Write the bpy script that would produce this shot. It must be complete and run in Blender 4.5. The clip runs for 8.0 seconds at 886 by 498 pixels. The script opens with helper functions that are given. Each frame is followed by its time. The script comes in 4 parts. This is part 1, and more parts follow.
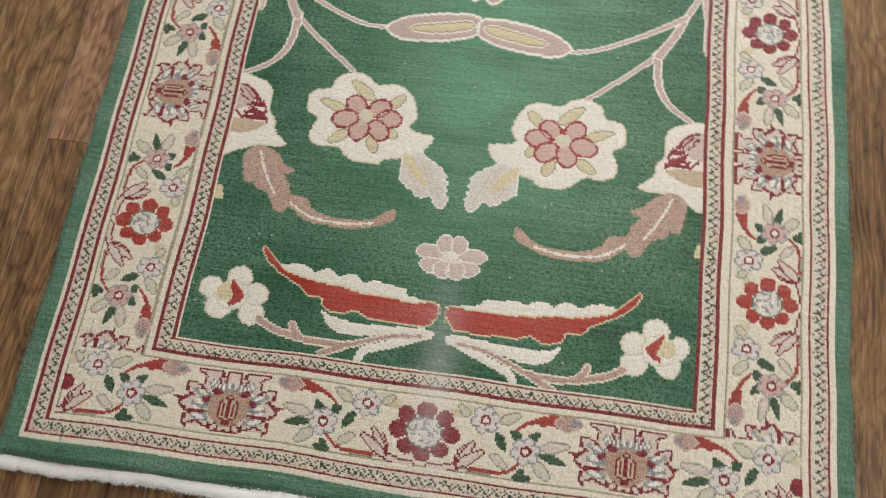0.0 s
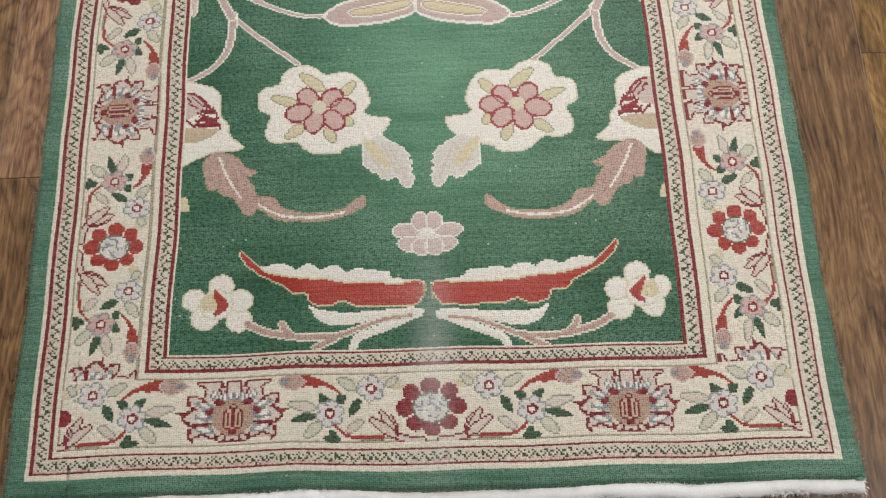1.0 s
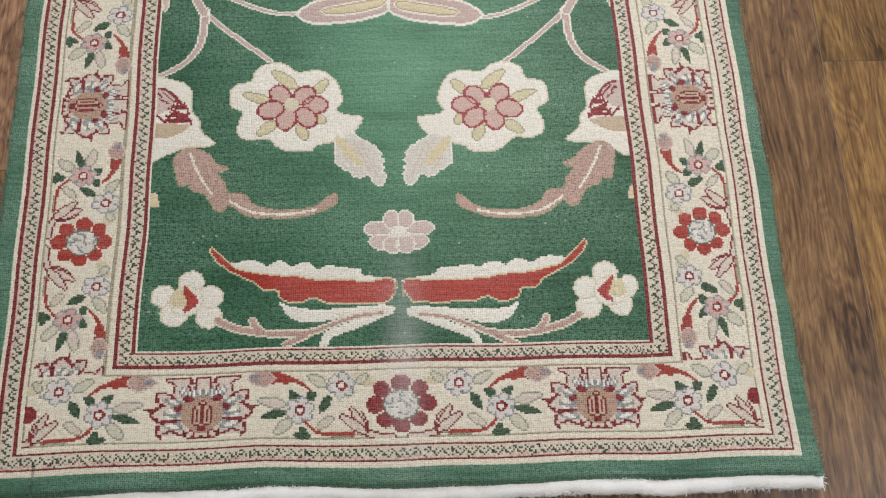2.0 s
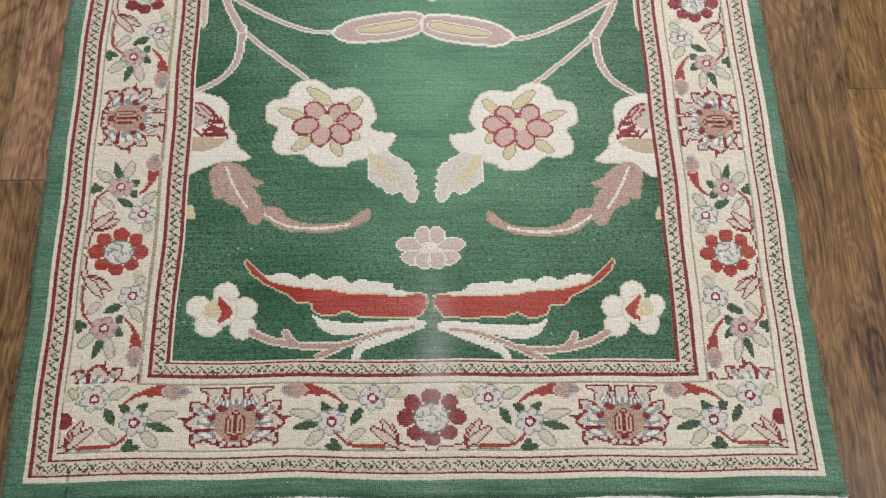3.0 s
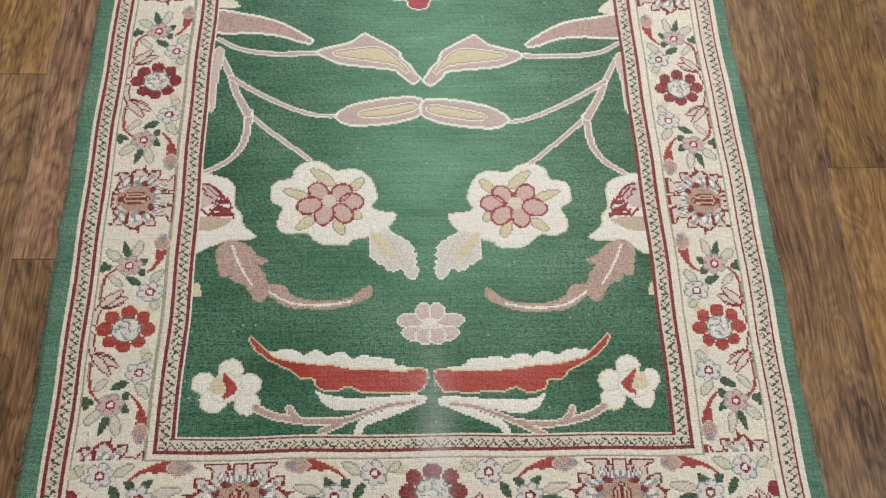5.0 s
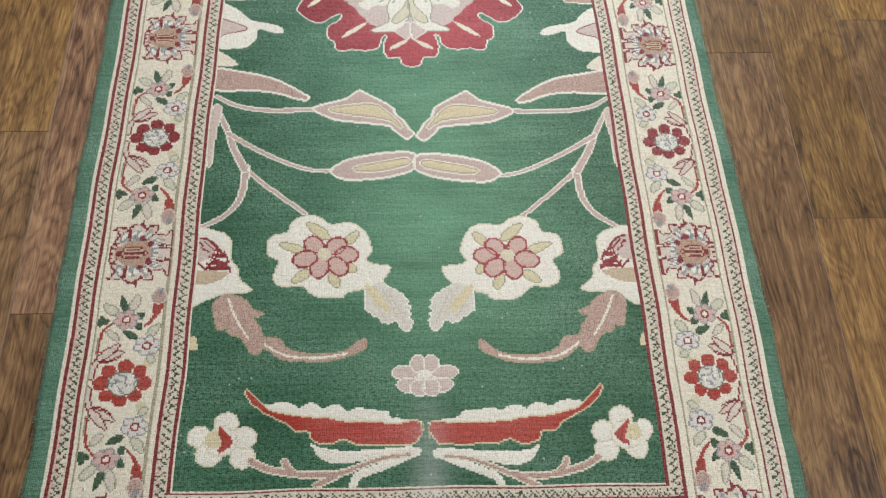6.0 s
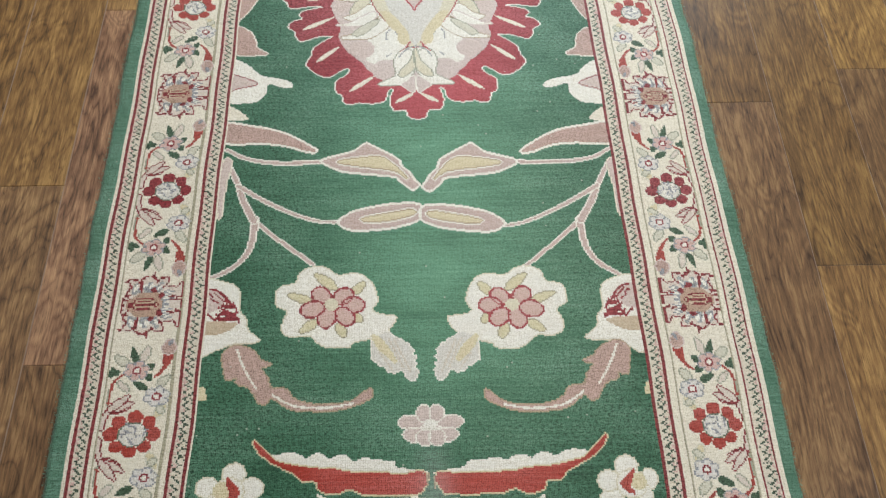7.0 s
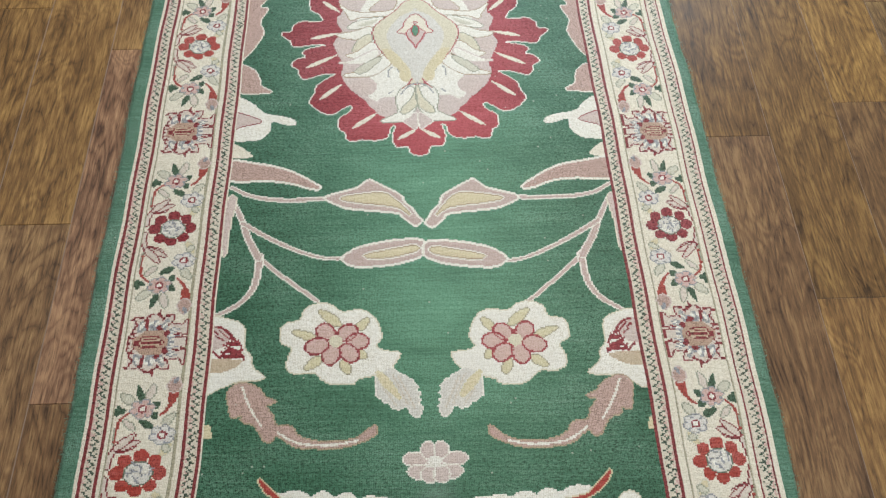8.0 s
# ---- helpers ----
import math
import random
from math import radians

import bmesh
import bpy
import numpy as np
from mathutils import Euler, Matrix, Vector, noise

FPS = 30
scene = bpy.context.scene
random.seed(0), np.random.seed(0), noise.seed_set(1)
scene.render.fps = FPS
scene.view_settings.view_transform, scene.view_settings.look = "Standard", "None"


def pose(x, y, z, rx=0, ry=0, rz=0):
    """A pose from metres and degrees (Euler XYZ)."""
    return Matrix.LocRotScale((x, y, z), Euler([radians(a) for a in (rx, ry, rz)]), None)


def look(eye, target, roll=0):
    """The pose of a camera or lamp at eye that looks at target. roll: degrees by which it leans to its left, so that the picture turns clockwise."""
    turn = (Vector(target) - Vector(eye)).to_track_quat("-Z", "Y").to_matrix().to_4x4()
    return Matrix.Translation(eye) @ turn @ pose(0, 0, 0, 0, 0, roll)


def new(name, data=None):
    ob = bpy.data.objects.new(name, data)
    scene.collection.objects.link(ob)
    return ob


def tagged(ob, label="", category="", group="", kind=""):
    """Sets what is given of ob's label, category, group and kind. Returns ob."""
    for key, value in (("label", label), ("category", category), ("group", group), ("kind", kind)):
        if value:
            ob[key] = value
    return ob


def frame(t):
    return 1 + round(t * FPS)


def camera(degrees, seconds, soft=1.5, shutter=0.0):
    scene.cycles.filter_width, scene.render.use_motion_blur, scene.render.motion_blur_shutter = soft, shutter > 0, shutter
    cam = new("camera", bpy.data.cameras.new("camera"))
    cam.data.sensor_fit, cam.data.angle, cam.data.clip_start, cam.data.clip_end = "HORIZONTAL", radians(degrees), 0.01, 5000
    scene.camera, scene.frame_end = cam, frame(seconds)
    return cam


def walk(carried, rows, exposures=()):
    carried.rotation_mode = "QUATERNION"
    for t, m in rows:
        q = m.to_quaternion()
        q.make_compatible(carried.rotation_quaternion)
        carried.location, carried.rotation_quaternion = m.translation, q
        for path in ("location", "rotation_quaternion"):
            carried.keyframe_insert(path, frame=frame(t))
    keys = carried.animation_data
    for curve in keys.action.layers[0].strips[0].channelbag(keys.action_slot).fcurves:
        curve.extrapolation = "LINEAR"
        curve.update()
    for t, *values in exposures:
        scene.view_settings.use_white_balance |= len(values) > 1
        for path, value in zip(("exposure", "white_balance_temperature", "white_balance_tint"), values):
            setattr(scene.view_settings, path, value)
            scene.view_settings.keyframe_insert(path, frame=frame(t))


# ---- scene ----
cam = camera(55.3, 8.0, soft=1.3, shutter=0.35)
PATH = [
    (0, (0.071, -0.016, 0.815), (-0.116, 0.632, -1.068), -8.1),
    (0.2, (0.0631, -0.0232, 0.8185), (-0.0822, 0.6318, -1.08), -7.98),
    (0.5, (0.052, -0.027, 0.817), (-0.056, 0.614, -1.075), -9.3),
    (0.7, (0.0443, -0.0282, 0.8220), (-0.0427, 0.5968, -1.08), -8.89),
    (1, (0.035, -0.026, 0.824), (-0.01, 0.587, -1.08), -5.9),
    (1.5, (0.029, -0.026, 0.826), (0.047, 0.581, -1.079), -0.0),
    (1.7, (0.03, -0.029, 0.827), (0.065, 0.581, -1.077), 1.6),
    (3, (-0.005, -0.035, 0.843), (0.037, 0.616, -1.048), 3.3),
    (3.5, (-0.019, -0.038, 0.853), (0.03, 0.651, -1.024), 3.9),
    (4, (-0.022, -0.038, 0.858), (0.04, 0.694, -1.002), 4.6),
    (4.5, (-0.017, -0.035, 0.865), (0.041, 0.724, -0.984), 3.9),
    (6, (-0.013, -0.034, 0.888), (0.062, 0.861, -0.899), 3.7),
    (6.5, (-0.01, -0.032, 0.898), (0.049, 0.908, -0.867), 2.4),
    (7, (-0.003, -0.031, 0.906), (0.04, 0.949, -0.837), 1.3),
    (7.5, (-0.004, -0.027, 0.913), (0.029, 0.98, -0.815), 0.5),
    (8, (-0.006, -0.023, 0.921), (0.037, 1.006, -0.793), 0.8),
]
walk(cam, [(t, look(eye, target, roll)) for t, eye, target, roll in PATH], [(0, -0.14, 6800, 14), (1.5, -0.06, 6520, 14), (4.5, -0.05, 6520, 13), (8, -0.06, 6300, 8.5)])

# ---- light: unseen window and ceiling lamps, added to match brightness and sheen ----
world = bpy.data.worlds.new("daylight")
scene.world = world
world.use_nodes = True
wn = world.node_tree.nodes
sky = wn.new("ShaderNodeTexSky")
sky.sky_type, sky.sun_disc, sky.sun_elevation, sky.sun_rotation = "NISHITA", False, radians(35), radians(250)
world.node_tree.links.new(sky.outputs[0], wn["Background"].inputs[0])
wn["Background"].inputs[1].default_value = 0.1


def area_lamp(name, m, w, h, watts, colour):
    d = bpy.data.lights.new(name, "AREA")
    d.shape, d.size, d.size_y, d.energy, d.color = "RECTANGLE", w, h, watts, colour
    ob = new(name, d)
    ob.matrix_world = m
    return ob


area_lamp("window_daylight", look((0.45, 3.18, 1.6), (0.35, 0.3, 0.9)), 2.0, 1.35, 74, (0.77, 0.90, 1.0))
area_lamp("ceiling_tube_light", look((0.44, 1.75, 2.50), (0.44, 1.75, 0)), 0.16, 1.5, 29.5, (1.0, 0.85, 0.665))
# added fill from the right to even out brightness; no such lamp is seen
area_lamp("ceiling_panel_light", look((1.8, -0.3, 2.50), (1.8, -0.3, 0)), 0.7, 1.0, 29, (0.93, 0.965, 1.0))
# unseen lamp, placed so that its reflection falls on the left floor
area_lamp("ceiling_panel_light", look((-1.75, 1.9, 2.50), (-1.75, 1.9, 0)), 0.8, 1.4, 6, (1.0, 0.88, 0.74))


# ---- materials ----
def links_of(name):
    m = bpy.data.materials.new(name)
    m.use_nodes = True
    return m, m.node_tree.nodes, m.node_tree.links, m.node_tree.nodes["Principled BSDF"]


def node(nodes, kind, **values):
    n = nodes.new(kind)
    for k, v in values.items():
        n.inputs[k.replace("_", " ")].default_value = v
    return n


def maths(nodes, links, op, a, b=None):
    n = nodes.new("ShaderNodeMath")
    n.operation = op
    for i, v in enumerate((a, b)):
        if v is None:
            continue
        if isinstance(v, (int, float)):
            n.inputs[i].default_value = v
        else:
            links.new(v, n.inputs[i])
    return n.outputs[0]


def mixed(nodes, links, fac, a, b, blend="MIX"):
    n = nodes.new("ShaderNodeMix")
    n.data_type, n.blend_type = "RGBA", blend
    for i, v in ((0, fac), (6, a), (7, b)):
        if isinstance(v, (int, float)):
            n.inputs[i].default_value = v
        elif isinstance(v, tuple):
            n.inputs[i].default_value = (*v, 1)
        else:
            links.new(v, n.inputs[i])
    return n.outputs[2]


def yarn(name, colour, streak=0.12, grain=0.16):
    """Hand-knotted wool: one tuft per unit of the UV map, dye lots that change along the length, painted shade between
    tufts and painted sheen.
    """
    m, nodes, links, bsdf = links_of(name)
    uv = nodes.new("ShaderNodeUVMap")
    uv.uv_map = "knots"
    # dye streaks run across the rug
    st = nodes.new("ShaderNodeMapping")
    st.inputs["Scale"].default_value = (0.022, 0.55, 1)
    links.new(uv.outputs[0], st.inputs[0])
    n1 = node(nodes, "ShaderNodeTexNoise", Scale=1.0, Detail=4.0, Roughness=0.65)
    links.new(st.outputs[0], n1.inputs["Vector"])
    st2 = nodes.new("ShaderNodeMapping")
    st2.inputs["Scale"].default_value = (0.018, 0.03, 1)
    links.new(uv.outputs[0], st2.inputs[0])
    n2 = node(nodes, "ShaderNodeTexNoise", Scale=1.0, Detail=3.0)
    links.new(st2.outputs[0], n2.inputs["Vector"])
    # each tuft takes its own shade
    fl = nodes.new("ShaderNodeVectorMath")
    fl.operation = "FLOOR"
    links.new(uv.outputs[0], fl.inputs[0])
    wnz = nodes.new("ShaderNodeTexWhiteNoise")
    links.new(fl.outputs[0], wnz.inputs["Vector"])
    fz = node(nodes, "ShaderNodeTexNoise", Scale=2.6, Detail=3.0)
    links.new(uv.outputs[0], fz.inputs["Vector"])
    a = maths(nodes, links, "MULTIPLY", maths(nodes, links, "SUBTRACT", n1.outputs[0], 0.5), streak * 4)
    b = maths(nodes, links, "MULTIPLY", maths(nodes, links, "SUBTRACT", n2.outputs[0], 0.5), streak * 4.5)
    c = maths(nodes, links, "MULTIPLY", maths(nodes, links, "SUBTRACT", wnz.outputs[0], 0.5), grain)
    d = maths(nodes, links, "MULTIPLY", maths(nodes, links, "SUBTRACT", fz.outputs[0], 0.5), grain * 2)
    s = maths(nodes, links, "ADD", maths(nodes, links, "ADD", a, b), maths(nodes, links, "ADD", c, d))
    hsv = nodes.new("ShaderNodeHueSaturation")
    hsv.inputs["Color"].default_value = (*colour, 1)
    links.new(maths(nodes, links, "ADD", s, 1.0), hsv.inputs["Value"])
    links.new(maths(nodes, links, "ADD", maths(nodes, links, "MULTIPLY", s, -0.5), 1.0), hsv.inputs["Saturation"])
    # tuft relief
    sway = node(nodes, "ShaderNodeTexNoise", Scale=0.8, Detail=2.0)
    links.new(uv.outputs[0], sway.inputs["Vector"])
    sc = nodes.new("ShaderNodeVectorMath")
    sc.operation = "MULTIPLY_ADD"
    links.new(sway.outputs["Color"], sc.inputs[0])
    sc.inputs[1].default_value = (1.5, 1.5, 0)
    links.new(uv.outputs[0], sc.inputs[2])
    sp = nodes.new("ShaderNodeSeparateXYZ")
    links.new(sc.outputs[0], sp.inputs[0])
    hx = maths(nodes, links, "ABSOLUTE", maths(nodes, links, "SINE", maths(nodes, links, "MULTIPLY", sp.outputs[0], math.pi)))
    hy = maths(nodes, links, "ABSOLUTE", maths(nodes, links, "SINE", maths(nodes, links, "MULTIPLY", sp.outputs[1], math.pi)))
    h = maths(nodes, links, "MULTIPLY", maths(nodes, links, "POWER", hx, 0.5), maths(nodes, links, "POWER", hy, 0.5))
    h = maths(nodes, links, "ADD", h, maths(nodes, links, "MULTIPLY", fz.outputs[0], 1.5))
    h = maths(nodes, links, "ADD", h, maths(nodes, links, "MULTIPLY", wnz.outputs[0], 0.5))
    # painted shade between the tufts: dots at corners, dashes along rows, ribs between columns
    fl2 = nodes.new("ShaderNodeVectorMath")
    fl2.operation = "ADD"
    fl2.inputs[1].default_value = (0.5, 0.5, 0)
    links.new(sc.outputs[0], fl2.inputs[0])
    fl3 = nodes.new("ShaderNodeVectorMath")
    fl3.operation = "FLOOR"
    links.new(fl2.outputs[0], fl3.inputs[0])
    w2 = nodes.new("ShaderNodeTexWhiteNoise")
    links.new(fl3.outputs[0], w2.inputs["Vector"])
    pit_patches = nodes.new("ShaderNodeMapRange")
    pit_patches.inputs["From Min"].default_value, pit_patches.inputs["From Max"].default_value = 0.35, 0.65
    pit_patches.inputs["To Min"].default_value, pit_patches.inputs["To Max"].default_value = 0.35, 1.5
    links.new(n2.outputs[0], pit_patches.inputs[0])
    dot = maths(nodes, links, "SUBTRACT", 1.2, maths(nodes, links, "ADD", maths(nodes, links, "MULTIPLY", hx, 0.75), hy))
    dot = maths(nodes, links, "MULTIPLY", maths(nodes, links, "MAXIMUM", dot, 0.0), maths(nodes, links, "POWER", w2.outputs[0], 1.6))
    dot = maths(nodes, links, "MULTIPLY", dot, maths(nodes, links, "MULTIPLY", pit_patches.outputs[0], 4.0 if sum(colour) < 1.2 else 2.8))
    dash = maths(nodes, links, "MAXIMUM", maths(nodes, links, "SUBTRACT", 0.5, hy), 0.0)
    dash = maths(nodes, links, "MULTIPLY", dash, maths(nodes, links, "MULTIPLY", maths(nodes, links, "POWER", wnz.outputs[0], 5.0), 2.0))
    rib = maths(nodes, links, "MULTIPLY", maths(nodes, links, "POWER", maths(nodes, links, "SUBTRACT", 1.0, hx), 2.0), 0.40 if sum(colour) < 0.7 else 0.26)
    gap_shade = maths(nodes, links, "MINIMUM", maths(nodes, links, "ADD", maths(nodes, links, "ADD", dot, dash), rib), 0.88)
    col = mixed(nodes, links, gap_shade, hsv.outputs[0], tuple((0.52 if sum(colour) > 1.2 else 0.22) * v * k for v, k in zip(colour, (1.1, 1.0, 0.8))))
    # clumped tufts: shade painted into the partings, and lighter dabs a few knots wide
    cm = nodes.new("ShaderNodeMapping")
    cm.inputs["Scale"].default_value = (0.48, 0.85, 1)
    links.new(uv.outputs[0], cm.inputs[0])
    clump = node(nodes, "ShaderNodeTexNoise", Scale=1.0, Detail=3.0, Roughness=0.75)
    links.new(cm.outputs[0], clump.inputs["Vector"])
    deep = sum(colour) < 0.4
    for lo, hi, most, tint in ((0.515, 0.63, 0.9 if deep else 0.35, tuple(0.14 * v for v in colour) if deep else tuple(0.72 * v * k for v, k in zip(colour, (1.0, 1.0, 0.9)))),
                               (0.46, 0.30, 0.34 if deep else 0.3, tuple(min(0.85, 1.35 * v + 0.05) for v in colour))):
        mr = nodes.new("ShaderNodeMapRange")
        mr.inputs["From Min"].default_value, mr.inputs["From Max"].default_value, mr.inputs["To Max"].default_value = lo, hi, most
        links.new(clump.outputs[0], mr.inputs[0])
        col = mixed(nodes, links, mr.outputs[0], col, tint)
        if hi > lo:
            parted = maths(nodes, links, "MULTIPLY", maths(nodes, links, "SUBTRACT", 1.0, mr.outputs[0]), maths(nodes, links, "SUBTRACT", 1.0, gap_shade))
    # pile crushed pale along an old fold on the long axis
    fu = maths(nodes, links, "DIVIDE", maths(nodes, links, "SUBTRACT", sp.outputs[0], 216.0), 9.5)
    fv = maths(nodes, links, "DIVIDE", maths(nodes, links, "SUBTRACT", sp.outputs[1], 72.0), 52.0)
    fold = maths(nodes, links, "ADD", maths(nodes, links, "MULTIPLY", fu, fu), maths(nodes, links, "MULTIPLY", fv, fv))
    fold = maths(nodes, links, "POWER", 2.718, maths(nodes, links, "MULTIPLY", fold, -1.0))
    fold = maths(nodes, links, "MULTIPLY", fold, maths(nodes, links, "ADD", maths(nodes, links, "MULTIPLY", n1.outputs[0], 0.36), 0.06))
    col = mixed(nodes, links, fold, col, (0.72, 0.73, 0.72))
    # painted sheen: the middle of the field is mixed paler in the base colour
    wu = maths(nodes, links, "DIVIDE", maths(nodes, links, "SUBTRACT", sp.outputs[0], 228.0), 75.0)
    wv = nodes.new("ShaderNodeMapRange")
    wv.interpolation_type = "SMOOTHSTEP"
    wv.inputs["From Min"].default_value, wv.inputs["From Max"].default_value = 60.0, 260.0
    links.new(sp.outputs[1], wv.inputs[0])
    mid_sheen = maths(nodes, links, "MULTIPLY", maths(nodes, links, "POWER", 2.718, maths(nodes, links, "MULTIPLY", maths(nodes, links, "MULTIPLY", wu, wu), -1.0)), wv.outputs[0])
    mid_sheen = maths(nodes, links, "MULTIPLY", mid_sheen, maths(nodes, links, "MULTIPLY", maths(nodes, links, "ADD", n1.outputs[0], n2.outputs[0]), 0.36))
    col = mixed(nodes, links, mid_sheen, col, tuple(2.4 * v + 0.05 if sum(colour) < 0.7 else v for v in colour))
    lint = maths(nodes, links, "MULTIPLY", maths(nodes, links, "GREATER_THAN", wnz.outputs[0], 0.9995), 0.5)
    col = mixed(nodes, links, lint, col, (0.6, 0.58, 0.5))
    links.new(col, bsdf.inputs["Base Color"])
    bump = node(nodes, "ShaderNodeBump", Strength=0.4, Distance=0.0012)
    links.new(h, bump.inputs["Height"])
    links.new(bump.outputs[0], bsdf.inputs["Normal"])
    bsdf.inputs["Roughness"].default_value = 0.6
    bsdf.inputs["Specular IOR Level"].default_value = 0.12
    links.new(maths(nodes, links, "MULTIPLY", parted, 0.14), bsdf.inputs["Sheen Weight"])
    # only the tips of the tufts shine
    links.new(maths(nodes, links, "MULTIPLY", parted, 0.5), bsdf.inputs["Coat Weight"])
    bsdf.inputs["Coat Roughness"].default_value = 0.42
    bsdf.inputs["Sheen Roughness"].default_value = 0.45
    return m


def wool(name, colour, scale=900.0):
    m, nodes, links, bsdf = links_of(name)
    tc = nodes.new("ShaderNodeTexCoord")
    n1 = node(nodes, "ShaderNodeTexNoise", Scale=scale, Detail=3.0)
    n2 = node(nodes, "ShaderNodeTexNoise", Scale=scale / 14, Detail=3.0)
    for n in (n1, n2):
        links.new(tc.outputs["Object"], n.inputs["Vector"])
    dark = tuple(0.7 * v for v in colour)
    light = tuple(min(1, 1.2 * v) for v in colour)
    c = mixed(nodes, links, n1.outputs[0], dark, light)
    c = mixed(nodes, links, maths(nodes, links, "MULTIPLY", n2.outputs[0], 0.5), c, colour)
    links.new(c, bsdf.inputs["Base Color"])
    bump = node(nodes, "ShaderNodeBump", Strength=0.6, Distance=0.001)
    links.new(n1.outputs[0], bump.inputs["Height"])
    links.new(bump.outputs[0], bsdf.inputs["Normal"])
    bsdf.inputs["Roughness"].default_value = 0.9
    bsdf.inputs["Sheen Weight"].default_value = 0.2
    return m


def plank_material():
    """Printed oak plank: long grain, cathedral figure and a few knots, each plank with its own tone."""
    m, nodes, links, bsdf = links_of("oak_plank_vinyl")
    geo = nodes.new("ShaderNodeNewGeometry")
    info = nodes.new("ShaderNodeObjectInfo")
    rnd = info.outputs["Random"]
    off = nodes.new("ShaderNodeCombineXYZ")
    links.new(maths(nodes, links, "MULTIPLY", rnd, 7.0), off.inputs[0])
    links.new(maths(nodes, links, "MULTIPLY", rnd, 31.0), off.inputs[1])
    links.new(maths(nodes, links, "MULTIPLY", rnd, 3.0), off.inputs[2])
    add = nodes.new("ShaderNodeVectorMath")
    links.new(geo.outputs["Position"], add.inputs[0])
    links.new(off.outputs[0], add.inputs[1])

    def stretched(sx, sy):
        mp = nodes.new("ShaderNodeMapping")
        mp.inputs["Scale"].default_value = (sx, sy, 1)
        links.new(add.outputs[0], mp.inputs[0])
        return mp.outputs[0]

    def noise(sx, sy, detail, rough=0.5, twist=0.0):
        n = node(nodes, "ShaderNodeTexNoise", Scale=1.0, Detail=detail, Roughness=rough, Distortion=twist)
        links.new(stretched(sx, sy), n.inputs["Vector"])
        return n.outputs[0]

    def plus(a, b, k=1.0, lift=0.0):
        return maths(nodes, links, "ADD", a, maths(nodes, links, "MULTIPLY", maths(nodes, links, "SUBTRACT", b, lift), k))

    # growth rings: soft lines across the plank, bent into arches and eyes by slow swells
    swell = noise(13, 3.4, 2.0, 0.5, 0.8)
    sep = nodes.new("ShaderNodeSeparateXYZ")
    links.new(add.outputs[0], sep.inputs[0])
    phase = plus(maths(nodes, links, "MULTIPLY", sep.outputs[0], 420.0), swell, 95.0)
    phase = plus(phase, noise(70, 14, 4.0, 0.65), 7.0)
    rings = maths(nodes, links, "SINE", phase)
    fine = node(nodes, "ShaderNodeTexNoise", Scale=1.0, Detail=5.0, Roughness=0.7)
    links.new(stretched(470, 22), fine.inputs["Vector"])
    pores = node(nodes, "ShaderNodeTexNoise", Scale=1.0, Detail=2.0)
    links.new(stretched(1000, 55), pores.inputs["Vector"])
    cloud = noise(25, 8.5, 5.0, 0.68, 1.0)
    streak = noise(75, 2.2, 4.0, 0.6, 0.3)
    ramp = nodes.new("ShaderNodeValToRGB")
    e = ramp.color_ramp.elements
    e[0].position, e[0].color = 0.12, (0.044, 0.024, 0.012, 1)
    e[1].position, e[1].color = 0.88, (0.310, 0.200, 0.090, 1)
    mid = e.new(0.5)
    mid.color = (0.150, 0.087, 0.041, 1)
    v = plus(0.5, fine.outputs[0], 1.0, 0.5)
    # the ring figure fades in and out along the board
    v = plus(v, maths(nodes, links, "MULTIPLY", rings, noise(9, 3, 2.0)), 0.13)
    v = plus(v, cloud, 0.72, 0.5)
    v = plus(v, streak, 0.5, 0.5)
    v = plus(v, swell, 0.35, 0.5)
    # thin dark contour lines that close into loops here and there
    loops = maths(nodes, links, "ABSOLUTE", maths(nodes, links, "SINE", maths(nodes, links, "MULTIPLY", noise(17, 3.6, 3.0, 0.5, 1.0), 30.0)))
    loops = maths(nodes, links, "SUBTRACT", 1.0, maths(nodes, links, "POWER", loops, 0.4))
    v = plus(v, maths(nodes, links, "MULTIPLY", loops, noise(8, 4, 2.0)), -0.62, 0.09)
    # knots with a dark eye, far apart
    vor = node(nodes, "ShaderNodeTexVoronoi", Scale=1.0, Randomness=1.0)
    links.new(stretched(6.5, 3.2), vor.inputs["Vector"])
    dist = plus(plus(vor.outputs["Distance"], swell, 0.45, 0.5), cloud, 0.22, 0.5)
    near = nodes.new("ShaderNodeMapRange")
    near.inputs["From Min"].default_value, near.inputs["From Max"].default_value = 0.36, 0.0
    links.new(dist, near.inputs[0])
    swirl = maths(nodes, links, "MULTIPLY", maths(nodes, links, "SINE", maths(nodes, links, "MULTIPLY", dist, 75.0)), near.outputs[0])
    v = plus(v, swirl, 0.14)
    v = plus(v, maths(nodes, links, "POWER", near.outputs[0], 2.5), -0.28)
    links.new(v, ramp.inputs[0])
    pr = nodes.new("ShaderNodeMapRange")
    pr.inputs["From Min"].default_value, pr.inputs["From Max"].default_value = 0.3, 0.45
    pr.inputs["To Min"].default_value, pr.inputs["To Max"].default_value = 0.5, 1.0
    links.new(pores.outputs[0], pr.inputs[0])
    c = mixed(nodes, links, 1.0, ramp.outputs[0], pr.outputs[0], "MULTIPLY")
    # tone, with some painted glare, from the object's own colour
    c = mixed(nodes, links, 1.0, c, info.outputs["Color"], "MULTIPLY")
    links.new(c, bsdf.inputs["Base Color"])
    rough = maths(nodes, links, "ADD", maths(nodes, links, "MULTIPLY", fine.outputs[0], 0.2), 0.26)
    bsdf.inputs["Specular IOR Level"].default_value = 0.25
    links.new(rough, bsdf.inputs["Roughness"])
